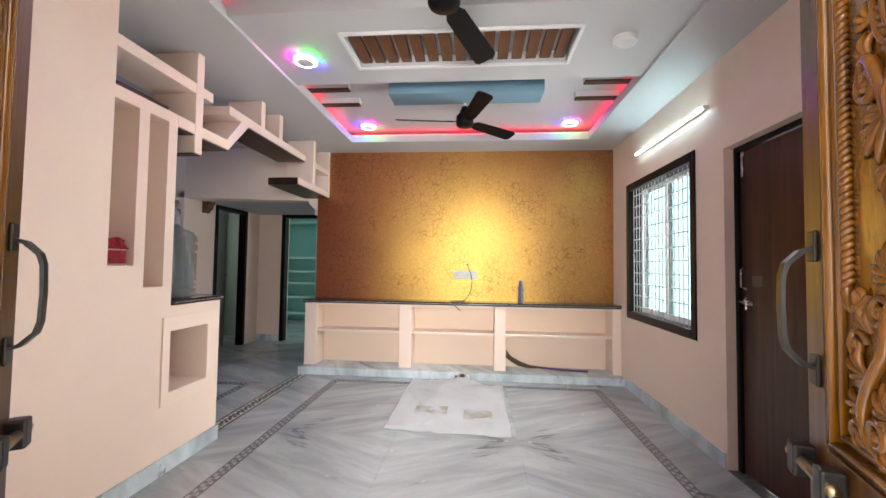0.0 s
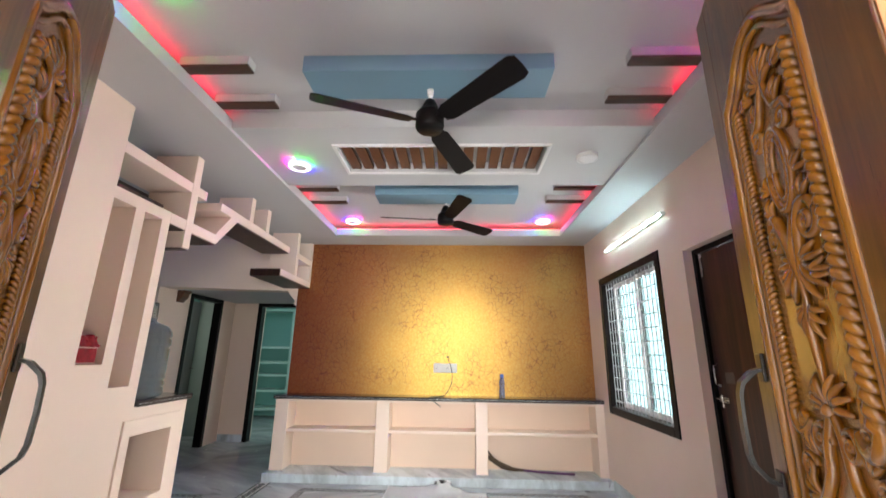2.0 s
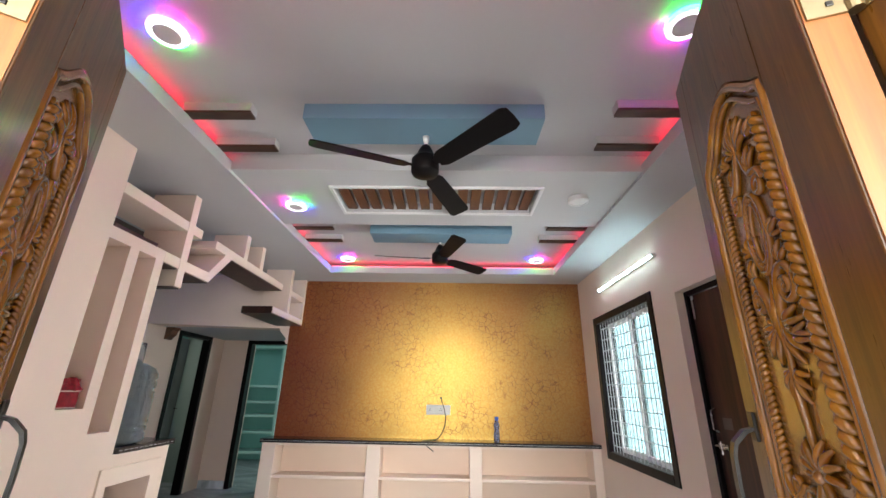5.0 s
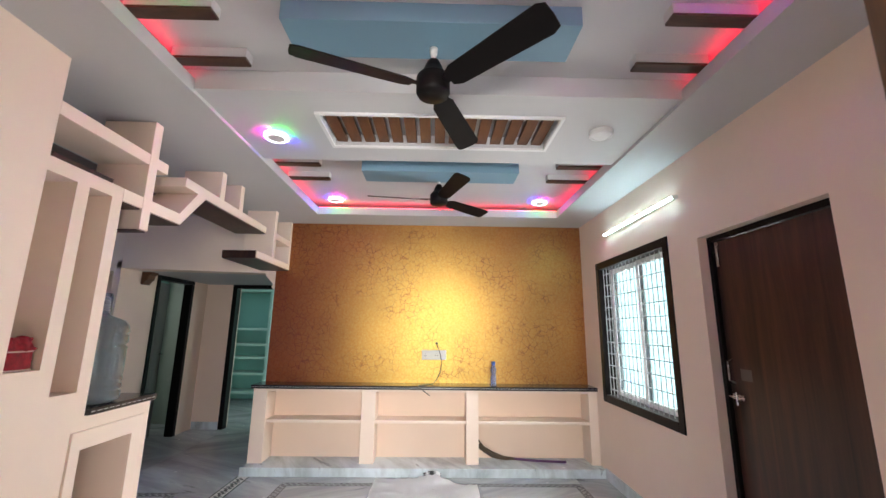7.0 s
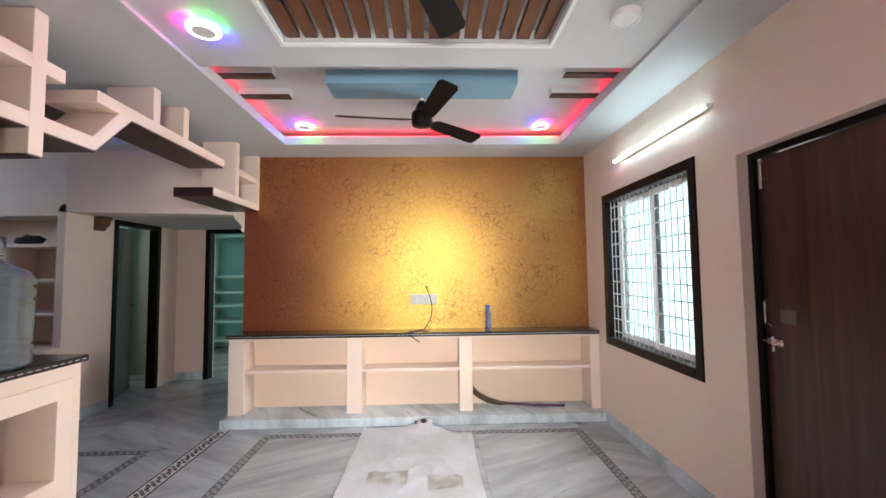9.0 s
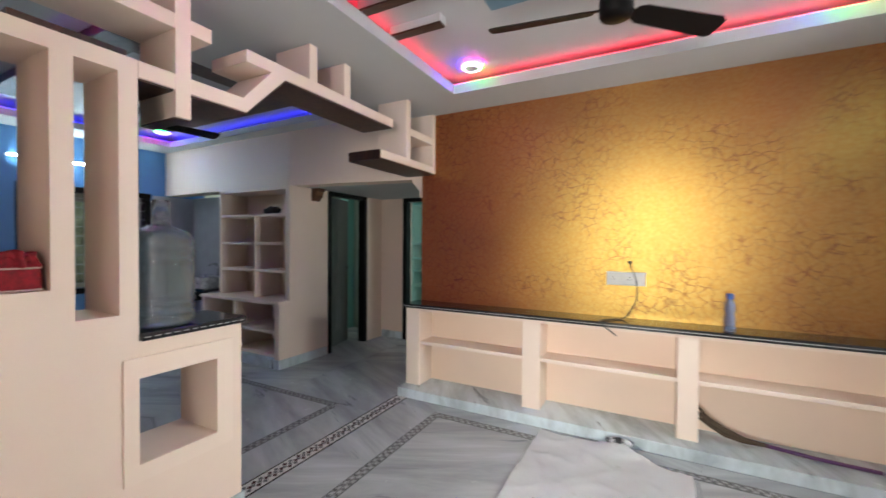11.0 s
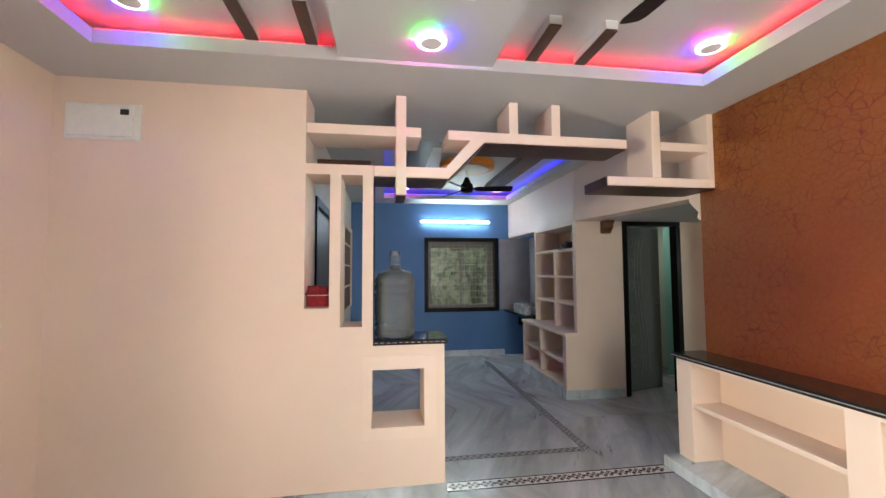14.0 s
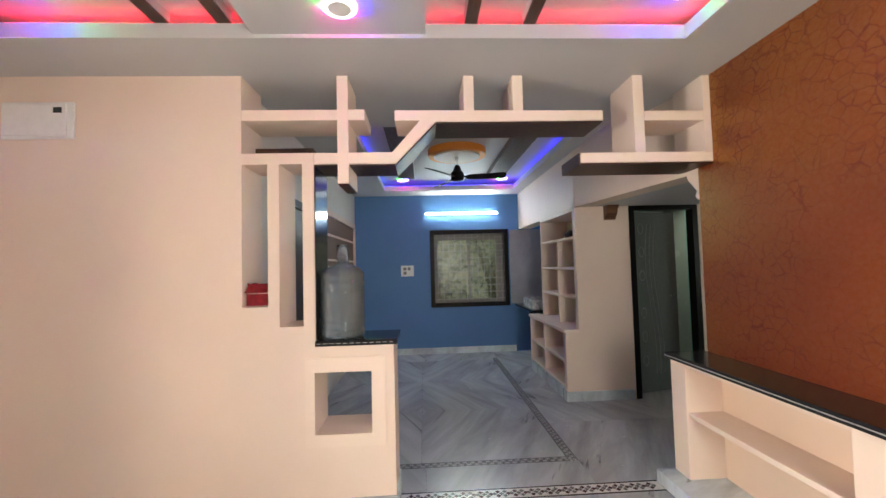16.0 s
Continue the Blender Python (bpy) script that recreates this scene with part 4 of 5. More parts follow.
    def stem(m, pts, r0, r1):
        """A swelling S-shaped stalk through (offset from the middle, height) points."""
        fine = curve(pts)
        k = len(fine) - 1
        rad = [(r0 + (r1 - r0) * i / k) * (0.75 + 0.4 * math.sin(math.pi * i / k)) for i in range(k + 1)]
        part("carved_scroll", run([(uc + m * u, GROUND + q * 0.55, z) for (u, z), q in zip(fine, rad)], rad), CARVED, panel, smooth=True)

    def volute(m, cu, cz, r, turns, start, hand, w):
        """A C-scroll that winds in to a small boss."""
        pts, rad, k = [], [], 26
        for i in range(k):
            f = i / (k - 1)
            a = radians(start) + hand * turns * 2 * math.pi * f
            q = r * (1 - 0.80 * f)
            pts.append((uc + m * (cu + q * math.cos(a)), GROUND + w * (0.35 + 0.6 * f), cz + q * math.sin(a)))
            rad.append(w * (0.55 + 0.45 * math.sin(math.pi * min(1, 0.15 + f))))
        bm = run(pts, rad)
        bmesh.ops.create_uvsphere(bm, u_segments=10, v_segments=7, radius=r * 0.26, matrix=Matrix.Translation(P(uc + m * cu, GROUND + w * 0.8, cz)))
        part("carved_scroll", bm, CARVED, panel, smooth=True)

    def spray(m, cu, cz, angles, lengths, w, curl=0.5):
        """A fan of drop-shaped leaf lobes from one point."""
        bm, count = bmesh.new(), len(angles)
        for j, (ang, ln) in enumerate(zip(angles, lengths)):
            a, x, z, pts, rad = radians(ang), cu, cz, [], []
            for i in range(8):
                f = i / 7
                q = w * (0.30 + 0.80 * math.sin(math.pi * min(0.93, 0.10 + 0.88 * f ** 1.25)))
                pts.append(P(uc + m * x, GROUND + q * 0.35 + 0.004 * math.sin(math.pi * f) + 0.0012 * (j % 2), z))
                rad.append(q)
                a += curl / 7
                x += ln / 7 * math.cos(a)
                z += ln / 7 * math.sin(a)
            sweep(bm, pts, rad, 7)
        part("carved_leaf", bm, CARVED, panel, smooth=True)

    for m in (-1, 1):
        # inturned foot of each rope
        u_rope = (ropes[0][0] if m < 0 else ropes[1][0])
        r = ropes[0][1] if m < 0 else ropes[1][1]
        reach = abs(u_rope - uc)
        stem(m, [(reach, 1.20), (reach + 0.004, 1.172), (reach - 0.012, 1.152), (reach - 0.034, 1.158), (reach - 0.045, 1.172)], r * 0.9, r * 0.7)
        volute(m, reach - 0.030, 1.168, 0.018, 1.2, 200, 1, 0.0055)
        # bouquet: two S-stalks, four volutes, a palmette in their arms and leaves on the outside
        stem(m, [(0.004, 1.185), (0.020, 1.150), (0.030, 1.105), (0.058, 1.065), (0.078, 1.020), (0.068, 0.985), (0.046, 0.976)], 0.0075, 0.0062)
        volute(m, 0.036, 1.150, 0.023, 1.5, 190, -1, 0.0062)
        volute(m, 0.047, 0.998, 0.024, 1.4, -60, 1, 0.0062)
        volute(m, 0.088, 1.105, 0.020, 1.4, 170, -1, 0.0058)
        volute(m, 0.098, 0.990, 0.015, 1.3, 210, -1, 0.0048)
        spray(m, 0.012, 1.030, (-62, -38, -15, 8, 30, 52), (0.034, 0.044, 0.050, 0.052, 0.048, 0.040), 0.0046, 0.7)
        spray(m, 0.072, 1.070, (-30, 0, 30, 60), (0.040, 0.046, 0.046, 0.038), 0.0046, 0.6)
        spray(m, 0.080, 1.028, (-50, -20, 12), (0.036, 0.040, 0.034), 0.0044, 0.6)
        spray(m, 0.060, 1.125, (20, 48, 76), (0.040, 0.044, 0.036), 0.0044, 0.5)
        spray(m, 0.018, 0.972, (-28, -4, 20), (0.030, 0.036, 0.030), 0.0042, 0.5)
        spray(m, 0.075, 0.972, (-14, 14, 42), (0.030, 0.032, 0.026), 0.0040, 0.5)
        # shell on top of the bouquet
        spray(m, 0.003, 1.192, (10, 34, 58, 80), (0.046, 0.052, 0.052, 0.050), 0.0056, -0.45)
        # hanging plume: small drop, then the wide acanthus
        spray(m, 0.003, 1.330, (-84, -60, -36), (0.052, 0.042, 0.034), 0.0050, 0.5)
        spray(m, 0.004, 1.395, (-80, -58, -38, -18, 4), (0.070, 0.074, 0.072, 0.062, 0.048), 0.0058, 0.55)
        spray(m, 0.022, 1.375, (-40, -10), (0.046, 0.044), 0.0050, 0.8)
        # volutes under the oval
        stem(m, [(0.006, 1.372), (0.014, 1.410), (0.024, 1.440), (0.040, 1.468), (0.058, 1.470), (0.068, 1.452)], 0.0080, 0.0066)
        volute(m, 0.049, 1.440, 0.024, 1.5, 40, -1, 0.0068)
        spray(m, 0.046, 1.475, (20, 55, 90), (0.034, 0.036, 0.030), 0.0044, 0.6)
        spray(m, 0.040, 1.520, (-20, 15, 50), (0.034, 0.036, 0.030), 0.0044, 0.6)
        # scrolls above the oval
        stem(m, [(0.006, 1.690), (0.016, 1.660), (0.034, 1.632), (0.056, 1.628), (0.062, 1.610)], 0.0066, 0.0056)
        volute(m, 0.046, 1.605, 0.020, 1.5, 10, 1, 0.0058)
        spray(m, 0.030, 1.640, (30, 58, 86), (0.038, 0.042, 0.036), 0.0046, 0.5)
        # crest under the ogee
        spray(m, 0.003, 1.690, (6, 30, 54, 76), (0.052, 0.058, 0.062, 0.066), 0.0054, 0.35)
        spray(m, 0.046, 1.690, (-10, 20, 50), (0.034, 0.036, 0.030), 0.0046, 0.6)
        volute(m, 0.080, 1.700, 0.014, 1.3, 200, -1, 0.0045)
    part("carved_scroll", run([(uc, GROUND, 1.185), (uc, GROUND + 0.004, 1.235), (uc, GROUND + 0.006, 1.29), (uc, GROUND + 0.004, 1.34), (uc, GROUND + 0.006, 1.41), (uc, GROUND, 1.47)], [0.003, 0.0052, 0.0068, 0.0045, 0.0085, 0.004]), CARVED, panel, smooth=True)
    part("carved_scroll", run([(uc, GROUND, 0.985), (uc, GROUND + 0.005, 1.03), (uc, GROUND, 1.075)], [0.003, 0.0095, 0.003]), CARVED, panel, smooth=True)
    bud = bmesh.new()
    bmesh.ops.create_uvsphere(bud, u_segments=12, v_segments=8, radius=0.010, matrix=Matrix.Translation(P(uc, GROUND + 0.005, 1.190)))
    part("carved_bud", bud, CARVED, panel, smooth=True)
    # oval medallion with a ring of beads
    for ru, rz, r in ((0.034, 0.068, 0.0052), (0.019, 0.050, 0.0038)):
        part("oval_ring", run([(uc + ru * math.cos(2 * math.pi * k / 30), GROUND + r * 0.5, 1.540 + rz * math.sin(2 * math.pi * k / 30)) for k in range(31)], r), CARVED, panel, smooth=True)
    beads = bmesh.new()
    for k in range(26):
        a = 2 * math.pi * k / 26
        bmesh.ops.create_icosphere(beads, subdivisions=1, radius=0.0044, matrix=Matrix.Translation(P(uc + 0.027 * math.cos(a), GROUND + 0.003, 1.540 + 0.059 * math.sin(a))))
    part("bead_ring", beads, CARVED, panel, smooth=True)
    # pull handle: flat bow on two plates
    hu = L - 0.036
    bow = [(0.003, 1.240), (0.022, 1.234), (0.040, 1.214), (0.045, 1.195), (0.0465, 1.145), (0.045, 1.095), (0.040, 1.076), (0.022, 1.056), (0.003, 1.050)]
    inner = [(max(0.003, v - 0.0055), z + (1.145 - z) * 0.055) for v, z in bow]
    grip = part("pull_handle", placed(prism(bow + inner[::-1], "x", hu - 0.011, hu + 0.011)), IRON, base, "dark bronze D-shaped strap handle")
    for z in (1.24, 1.05):
        part("handle_plate", slab(hu - 0.013, hu + 0.013, 0.0, 0.006, z - 0.024, z + 0.024, 0.002), IRON, grip)
    bolt_ob = part("bolt", run([(hu - 0.09, 0.018, 0.905), (hu + 0.05, 0.018, 0.905)], 0.009, 10), BRASS, base, "brass sliding bolt", smooth=True)
    for u in (hu - 0.07, hu + 0.02):
        part("bolt_keeper", slab(u - 0.014, u + 0.014, 0.0, 0.03, 0.880, 0.930, 0.004), IRON, bolt_ob)
    # butt hinges on the pale edge
    for z in (1.70, 1.0, 0.25):
        plate = part("hinge", slab(-0.0065, -0.0035, -T + 0.004, -0.004, z, z + 0.125), BRASS, base, "dull brass butt hinge")
        for k in range(5):
            part("knuckle", run([(-0.006, -T - 0.004, z + 0.026 * k), (-0.006, -T - 0.004, z + 0.026 * k + 0.0252)], 0.0078, 14), BRASS, plate)
        for k in range(4):
            part("screw", slab(-0.0082, -0.0065, -T + 0.014 + 0.012 * (k % 2), -T + 0.021 + 0.012 * (k % 2), z + 0.012 + 0.03 * k, z + 0.019 + 0.03 * k, 0.0008), IRON, plate)


def entrance():
    base = tagged(thing("door_frame", (0.1, 0.56, 0), "varnished teak entrance door frame", "door frame"), kind="structure")
    for a, b in ((EX0, -0.415), (0.605, EX1)):
        part("jamb", boxed((a, b, 0.49, 0.588, FL, 2.12), bevel=0.004), TEAK, base)
    part("head", boxed((-0.415, 0.605, 0.49, 0.588, 2.005, 2.12), bevel=0.004), TEAK, base)
    for z in (1.70, 1.0, 0.25):
        for x, out in ((-0.415, 1), (0.605, -1)):
            plate = part("hinge_plate", boxed((min(x, x + out * 0.003), max(x, x + out * 0.003), 0.525, 0.572, z, z + 0.125), bevel=0.001), BRASS, base, "dull brass hinge plate")
            for k in range(4):
                y = 0.538 + 0.018 * (k % 2)
                part("screw", boxed((min(x + out * 0.003, x + out * 0.0045), max(x + out * 0.003, x + out * 0.0045), y - 0.004, y + 0.004, z + 0.012 + 0.03 * k, z + 0.020 + 0.03 * k), bevel=0.001), IRON, plate)
    part("threshold", boxed((EX0, EX1, 0.49, WALLY, FL + 0.0015, FL + 0.012), bevel=0.003), MARBLE_C, base)
    carved_leaf(1, (0.551, 0.597), (0.700, 1.055), "open carved teak entrance door leaf with scrolls and rope mouldings")
    carved_leaf(-1, (-0.368, 0.597), (-0.638, 0.987), "open carved teak entrance door leaf with bronze handle")


entrance()


# ---- hall: loose things ----
def bottle():
    at = (0.656, 4.955, 0.786)
    base = thing("water_bottle", at, "translucent blue plastic water bottle standing on the granite", "bottle")
    part("body", lathe(bmesh.new(), at, ((0.026, 0), (0.032, 0.006), (0.032, 0.03), (0.029, 0.036), (0.032, 0.044), (0.032, 0.085), (0.026, 0.11), (0.026, 0.125), (0.032, 0.145), (0.032, 0.17), (0.02, 0.205), (0.016, 0.212), (0.016, 0.218))), BLUEBOTTLE, base, smooth=True)
    part("cap", lathe(bmesh.new(), at, ((0.019, 0.214), (0.02, 0.218), (0.02, 0.246), (0.017, 0.25))), plain("blue_cap", (0.04, 0.09, 0.3), 0.4), base, "blue screw cap")


def switchboard(x0, x1, y, z0, z1):
    base = thing("switchboard", ((x0 + x1) / 2, y, z0), "white modular socket plate on the gold wall", "switchboard")
    plate = part("plate", boxed((x0, x1, y - 0.012, y - 0.001, z0, z1), bevel=0.003), SOCKET, base)
    n = 4
    for k in range(n):
        a = x0 + 0.018 + (x1 - x0 - 0.036) * k / n
        b = a + (x1 - x0 - 0.036) / n - 0.005
        m = part("module", boxed((a, b, y - 0.016, y - 0.012, z0 + 0.02, z1 - 0.02), bevel=0.001), SOCKET, plate)
        if k % 2 == 0:
            for dx, dz in ((0, 0.012), (-0.01, -0.006), (0.01, -0.006)):
                part("socket_hole", boxed(((a + b) / 2 + dx - 0.003, (a + b) / 2 + dx + 0.003, y - 0.0165, y - 0.0158, (z0 + z1) / 2 + dz - 0.003, (z0 + z1) / 2 + dz + 0.003)), BLACKPLASTIC, m)


def cable():
    base = thing("cable", (0.045, 5.13, 1.22), "thin black cable hanging from a wall outlet over the counter", "cable")
    part("outlet", disc(bmesh.new(), (0.045, 5.14, 1.205), 0.014, 0, 0.02, 14), BLACKPLASTIC, base)
    pts = [(0.045, 5.14, 1.215), (0.052, 5.118, 1.19), (0.085, 5.11, 1.10), (0.10, 5.10, 1.0), (0.085, 5.09, 0.90), (0.02, 5.05, 0.80), (-0.06, 4.98, 0.792), (-0.13, 4.90, 0.792), (-0.13, 4.866, 0.784), (-0.095, 4.862, 0.75), (-0.02, 4.862, 0.695)]
    fine = []
    for a, b, c, d in zip([pts[0]] + pts, pts, pts[1:], pts[2:] + [pts[-1]]):
        for k in range(4):
            t = k / 4
            fine.append(tuple(0.5 * (2 * b[i] + (c[i] - a[i]) * t + (2 * a[i] - 5 * b[i] + 4 * c[i] - d[i]) * t * t + (3 * b[i] - a[i] - 3 * c[i] + d[i]) * t ** 3) for i in range(3)))
    fine.append(pts[-1])
    part("cord", sweep(bmesh.new(), fine, 0.0048, 6), BLACKPLASTIC, base, smooth=True)


def broom():
    base = thing("broom", (0.9, 4.99, 0.03), "grass broom with purple handle lying in the counter bay", "broom")
    part("handle", sweep(bmesh.new(), [(0.86, 4.99, 0.063), (1.10, 4.985, 0.045), (1.40, 4.97, 0.041)], 0.012, 10), PURPLE, base, "purple plastic handle", smooth=True)
    rng = random.Random(4)
    for k in range(26):
        dy, dz = rng.uniform(-0.03, 0.03), rng.uniform(-0.02, 0.03)
        pts = [(0.88, 4.99 + dy * 0.2, 0.062 + dz * 0.2), (0.76, 4.99 + dy * 0.6, 0.066 + dz * 0.5), (0.64, 4.99 + dy, 0.098 + dz), (0.55, 4.99 + dy * 1.2, 0.15 + dz), (0.492, 4.99 + dy * 1.4, 0.205 + dz + rng.uniform(-0.03, 0.02))]
        part("twig", sweep(bmesh.new(), pts, [0.006, 0.007, 0.007, 0.006, 0.003], 5), STRAW, base, smooth=True)


def sheet():
    bm = bmesh.new()
    nx, ny = 44, 58
    corner = {(0, 0): (-0.534, 3.383), (1, 0): (0.421, 3.334), (0, 1): (-0.53, 4.74), (1, 1): (0.44, 4.64)}
    grid = []
    for j in range(ny + 1):
        row = []
        for i in range(nx + 1):
            s, t = i / nx, j / ny
            x = sum(corner[a, b][0] * (s if a else 1 - s) * (t if b else 1 - t) for a in (0, 1) for b in (0, 1))
            y = sum(corner[a, b][1] * (s if a else 1 - s) * (t if b else 1 - t) for a in (0, 1) for b in (0, 1))
            if t > 0.92:
                y -= 0.10 * max(0, (s - 0.55)) * (t - 0.92) / 0.08 * 2
            h = FL + 0.0055 + 0.022 * max(0, noise.noise((x * 3.1, y * 3.1, 0))) ** 1.5 + 0.012 * (1 - abs(noise.noise((x * 5, y * 5, 3)))) ** 6 + 0.004 * abs(noise.noise((x * 14, y * 14, 3)))
            g = math.exp(-(((x - 0.02) / 0.17) ** 2 + ((y - 4.68) / 0.07) ** 2))
            h += g * (0.05 + 0.05 * abs(noise.noise((x * 17, y * 17, 7))))
            x += 0.012 * noise.noise((x * 4, y * 4, 5))
            row.append(bm.verts.new((x, y, h)))
        grid.append(row)
    for j in range(ny):
        for i in range(nx):
            bm.faces.new((grid[j][i], grid[j][i + 1], grid[j + 1][i + 1], grid[j + 1][i]))
    bmesh.ops.solidify(bm, geom=bm.faces[:], thickness=0.002)
    ob = new("dust_sheet", mesh_of("dust_sheet", bm, SHEET, True))
    tagged(ob, "crumpled soiled white sheet spread on the marble floor", "sheet")


def meter_box():
    base = thing("distribution_box", (PX1, 1.03, 2.205), "white electrical distribution box on the peach wall", "electrical box")
    part("body", boxed((PX1, PX1 + 0.012, 0.825, 1.235, 2.205, 2.425), bevel=0.003), PLASTIC, base)
    lid = part("lid", boxed((PX1 + 0.012, PX1 + 0.026, 0.845, 1.20, 2.222, 2.408), bevel=0.004), PLASTIC, base)
    part("label_window", boxed((PX1 + 0.026, PX1 + 0.028, 1.13, 1.178, 2.355, 2.388)), BLACKPLASTIC, lid, "small black window")


def water_jar():
    at = (-1.80, 2.77, 0.970)
    base = thing("water_jar", at, "translucent twenty-litre water jar standing on granite", "water jar")
    prof = [(0.10, 0.0), (0.128, 0.010), (0.135, 0.022), (0.135, 0.055), (0.122, 0.064), (0.135, 0.074), (0.135, 0.092), (0.122, 0.102), (0.135, 0.112), (0.135, 0.128), (0.129, 0.136), (0.134, 0.146),
            (0.134, 0.275), (0.137, 0.285), (0.122, 0.298), (0.136, 0.311), (0.136, 0.345), (0.123, 0.356), (0.136, 0.367), (0.131, 0.395), (0.112, 0.425), (0.07, 0.445), (0.036, 0.458), (0.029, 0.47), (0.028, 0.478)]
    bm = lathe(bmesh.new(), at, prof, 44)
    inner = [(r - 0.0025, h + (0.004 if i == 0 else 0)) for i, (r, h) in enumerate(prof)]
    lathe(bm, at, inner, 44)
    part("body", bm, JAR, base, smooth=True)
    bm = lathe(bmesh.new(), at, ((0.036, 0.462), (0.038, 0.475), (0.035, 0.575), (0.033, 0.575), (0.036, 0.476), (0.035, 0.464)), 28, False)
    tumbler = part("tumbler", bm, CLEAR, base, "clear plastic tumbler upturned over the neck", smooth=True)
    for k in range(6):
        ring = [(at[0] + 0.0365 * math.cos(a), at[1] + 0.0365 * math.sin(a), at[2] + 0.49 + 0.014 * k) for a in (2 * math.pi * q / 18 for q in range(19))]
        part("ridge", sweep(bmesh.new(), ring, 0.0022, 5), CLEAR, tumbler, smooth=True)


def pouch():
    at = (-1.755, 2.273, 1.178)
    base = thing("red_pouch", at, "crumpled red velvet bag tucked in the wall slot", "bag")
    x, y, z = at

    def squared(a, rx, ry, n=3.2):
        """A point on a rounded rectangle."""
        q = (abs(math.cos(a)) ** n + abs(math.sin(a)) ** n) ** (-1 / n)
        return rx * q * math.cos(a), ry * q * math.sin(a)
    bm, rows, m = bmesh.new(), [], 48
    for s, h in ((0.05, 0.002), (0.9, 0.001), (1.0, 0.008), (0.98, 0.045), (1.0, 0.078), (0.97, 0.088), (0.86, 0.098), (0.76, 0.122), (0.80, 0.138), (0.6, 0.134), (0.34, 0.116), (0.04, 0.108)):
        row = []
        for k in range(m):
            a = 2 * math.pi * k / m
            fold = 0.0 if h < 0.08 else 0.16 * math.sin(7 * a + 1.3 * s) + 0.10 * math.sin(11 * a)
            dx, dy = squared(a, 0.062 * s * (1 + fold), 0.070 * s * (1 + fold))
            w = 0.006 * noise.noise(Vector((dx * 40, dy * 40, h * 60)))
            lift = 0.0 if h < 0.08 else 0.016 * noise.noise(Vector((dx * 30, dy * 30, 4.0)))
            row.append(bm.verts.new((x + dx + w, y + dy + w * 0.6, z + max(0.001, h + lift))))
        rows.append(row)
    for p, q in zip(rows, rows[1:]):
        for k in range(m):
            bm.faces.new((p[k], p[(k + 1) % m], q[(k + 1) % m], q[k]))
    body = part("body", bm, REDCLOTH, base, smooth=True)
    for h in (0.006, 0.082):
        ring = [(x + dx, y + dy, z + h) for dx, dy in (squared(2 * math.pi * k / 40, 0.064, 0.072) for k in range(41))]
        part("piping", sweep(bmesh.new(), ring, 0.0032, 6), PIPING, body, "pale piping", smooth=True)
    part("strap", sweep(bmesh.new(), [(x + 0.02, y - 0.05, z + 0.085), (x + 0.045, y - 0.045, z + 0.125), (x + 0.04, y - 0.012, z + 0.128), (x + 0.05, y + 0.006, z + 0.10), (x + 0.045, y + 0.03, z + 0.118), (x + 0.03, y + 0.05, z + 0.085)],
                        [0.009, 0.012, 0.012, 0.010, 0.012, 0.009], 8, 0.5), REDCLOTH, body, smooth=True)


def wrapper():
    at = Vector((0.02, 4.725, FL + 0.036))
    bm = bmesh.new()
    bmesh.ops.create_icosphere(bm, subdivisions=4, radius=1)
    for v in bm.verts:
        c = v.co.copy()
        q = 0.78 + 0.42 * abs(noise.noise(c * 2.3)) + 0.35 * abs(noise.noise(c * 5.1 + Vector((3, 1, 7))))
        v.co = at + Vector((0.085 * c.x * q, 0.036 * c.y * q, max(0.0, 0.012 + 0.034 * c.z * q)))
    n = Nodes("black_and_white_wrapper")
    n.colour(n.ramp(n.noise(22, 3), (0.46, (0.012, 0.012, 0.014)), (0.54, (0.7, 0.7, 0.72))))
    n.set("Roughness", 0.35)
    ob = new("crumpled_wrapper", mesh_of("crumpled_wrapper", bm, n.mat))
    tagged(ob, "crumpled black and white plastic wrapper on the sheet's end", "wrapper")


for build in (bottle, cable, broom, sheet, wrapper, meter_box, water_jar, pouch):
    build()
switchboard(-0.12, 0.155, GOLDY, 1.035, 1.14)


# ---- dining ----
def dining_shelves():
    base = thing("wall_shelves", (-4.1, 4.9, 0), "peach open wall shelves over a deeper lower cabinet", "shelving")
    x0, x1, yb = -4.69, PASSX - 0.061, 5.27
    part("back_panel", boxed((-4.83, x1, yb, yb + 0.008, FL, 1.984)), INNER, base)
    for a in ((x0, x0 + 0.035), (-4.03, -4.0), (x1 - 0.02, x1)):
        part("upright", boxed((a[0], a[1], 4.902, yb, 0.69, 1.984 if a[0] != -4.03 else 1.652), bevel=0.003), CREAM, base)
    part("top_panel", boxed((x0, x1, 4.903, yb, 1.952, 1.9835)), CREAM, base)
    for z in (1.007, 1.33, 1.666):
        part("shelf", boxed((x0 + 0.035, x1 - 0.02, 4.906, yb, z - 0.014, z + 0.014)), CREAM, base)
    part("worktop", boxed((-4.84, PASSX + 0.003, 4.74, 4.899, 0.656, 0.69), bevel=0.004), CREAM, base)
    for a in ((-4.83, -4.79), (-4.21, -4.175), (x1 - 0.02, x1)):
        part("upright", boxed((a[0], a[1], 4.757, yb, FL, 0.655), bevel=0.003), CREAM, base)
    for z in (0.08, 0.345, 0.672):
        part("shelf", boxed((-4.79, x1 - 0.02, 4.763 if z < 0.6 else 4.90, yb, z - 0.014, z + 0.014)), CREAM, base)
    part("plinth", boxed((-4.79, x1 - 0.02, 4.759, yb, FL, 0.065)), MARBLE_C, base)


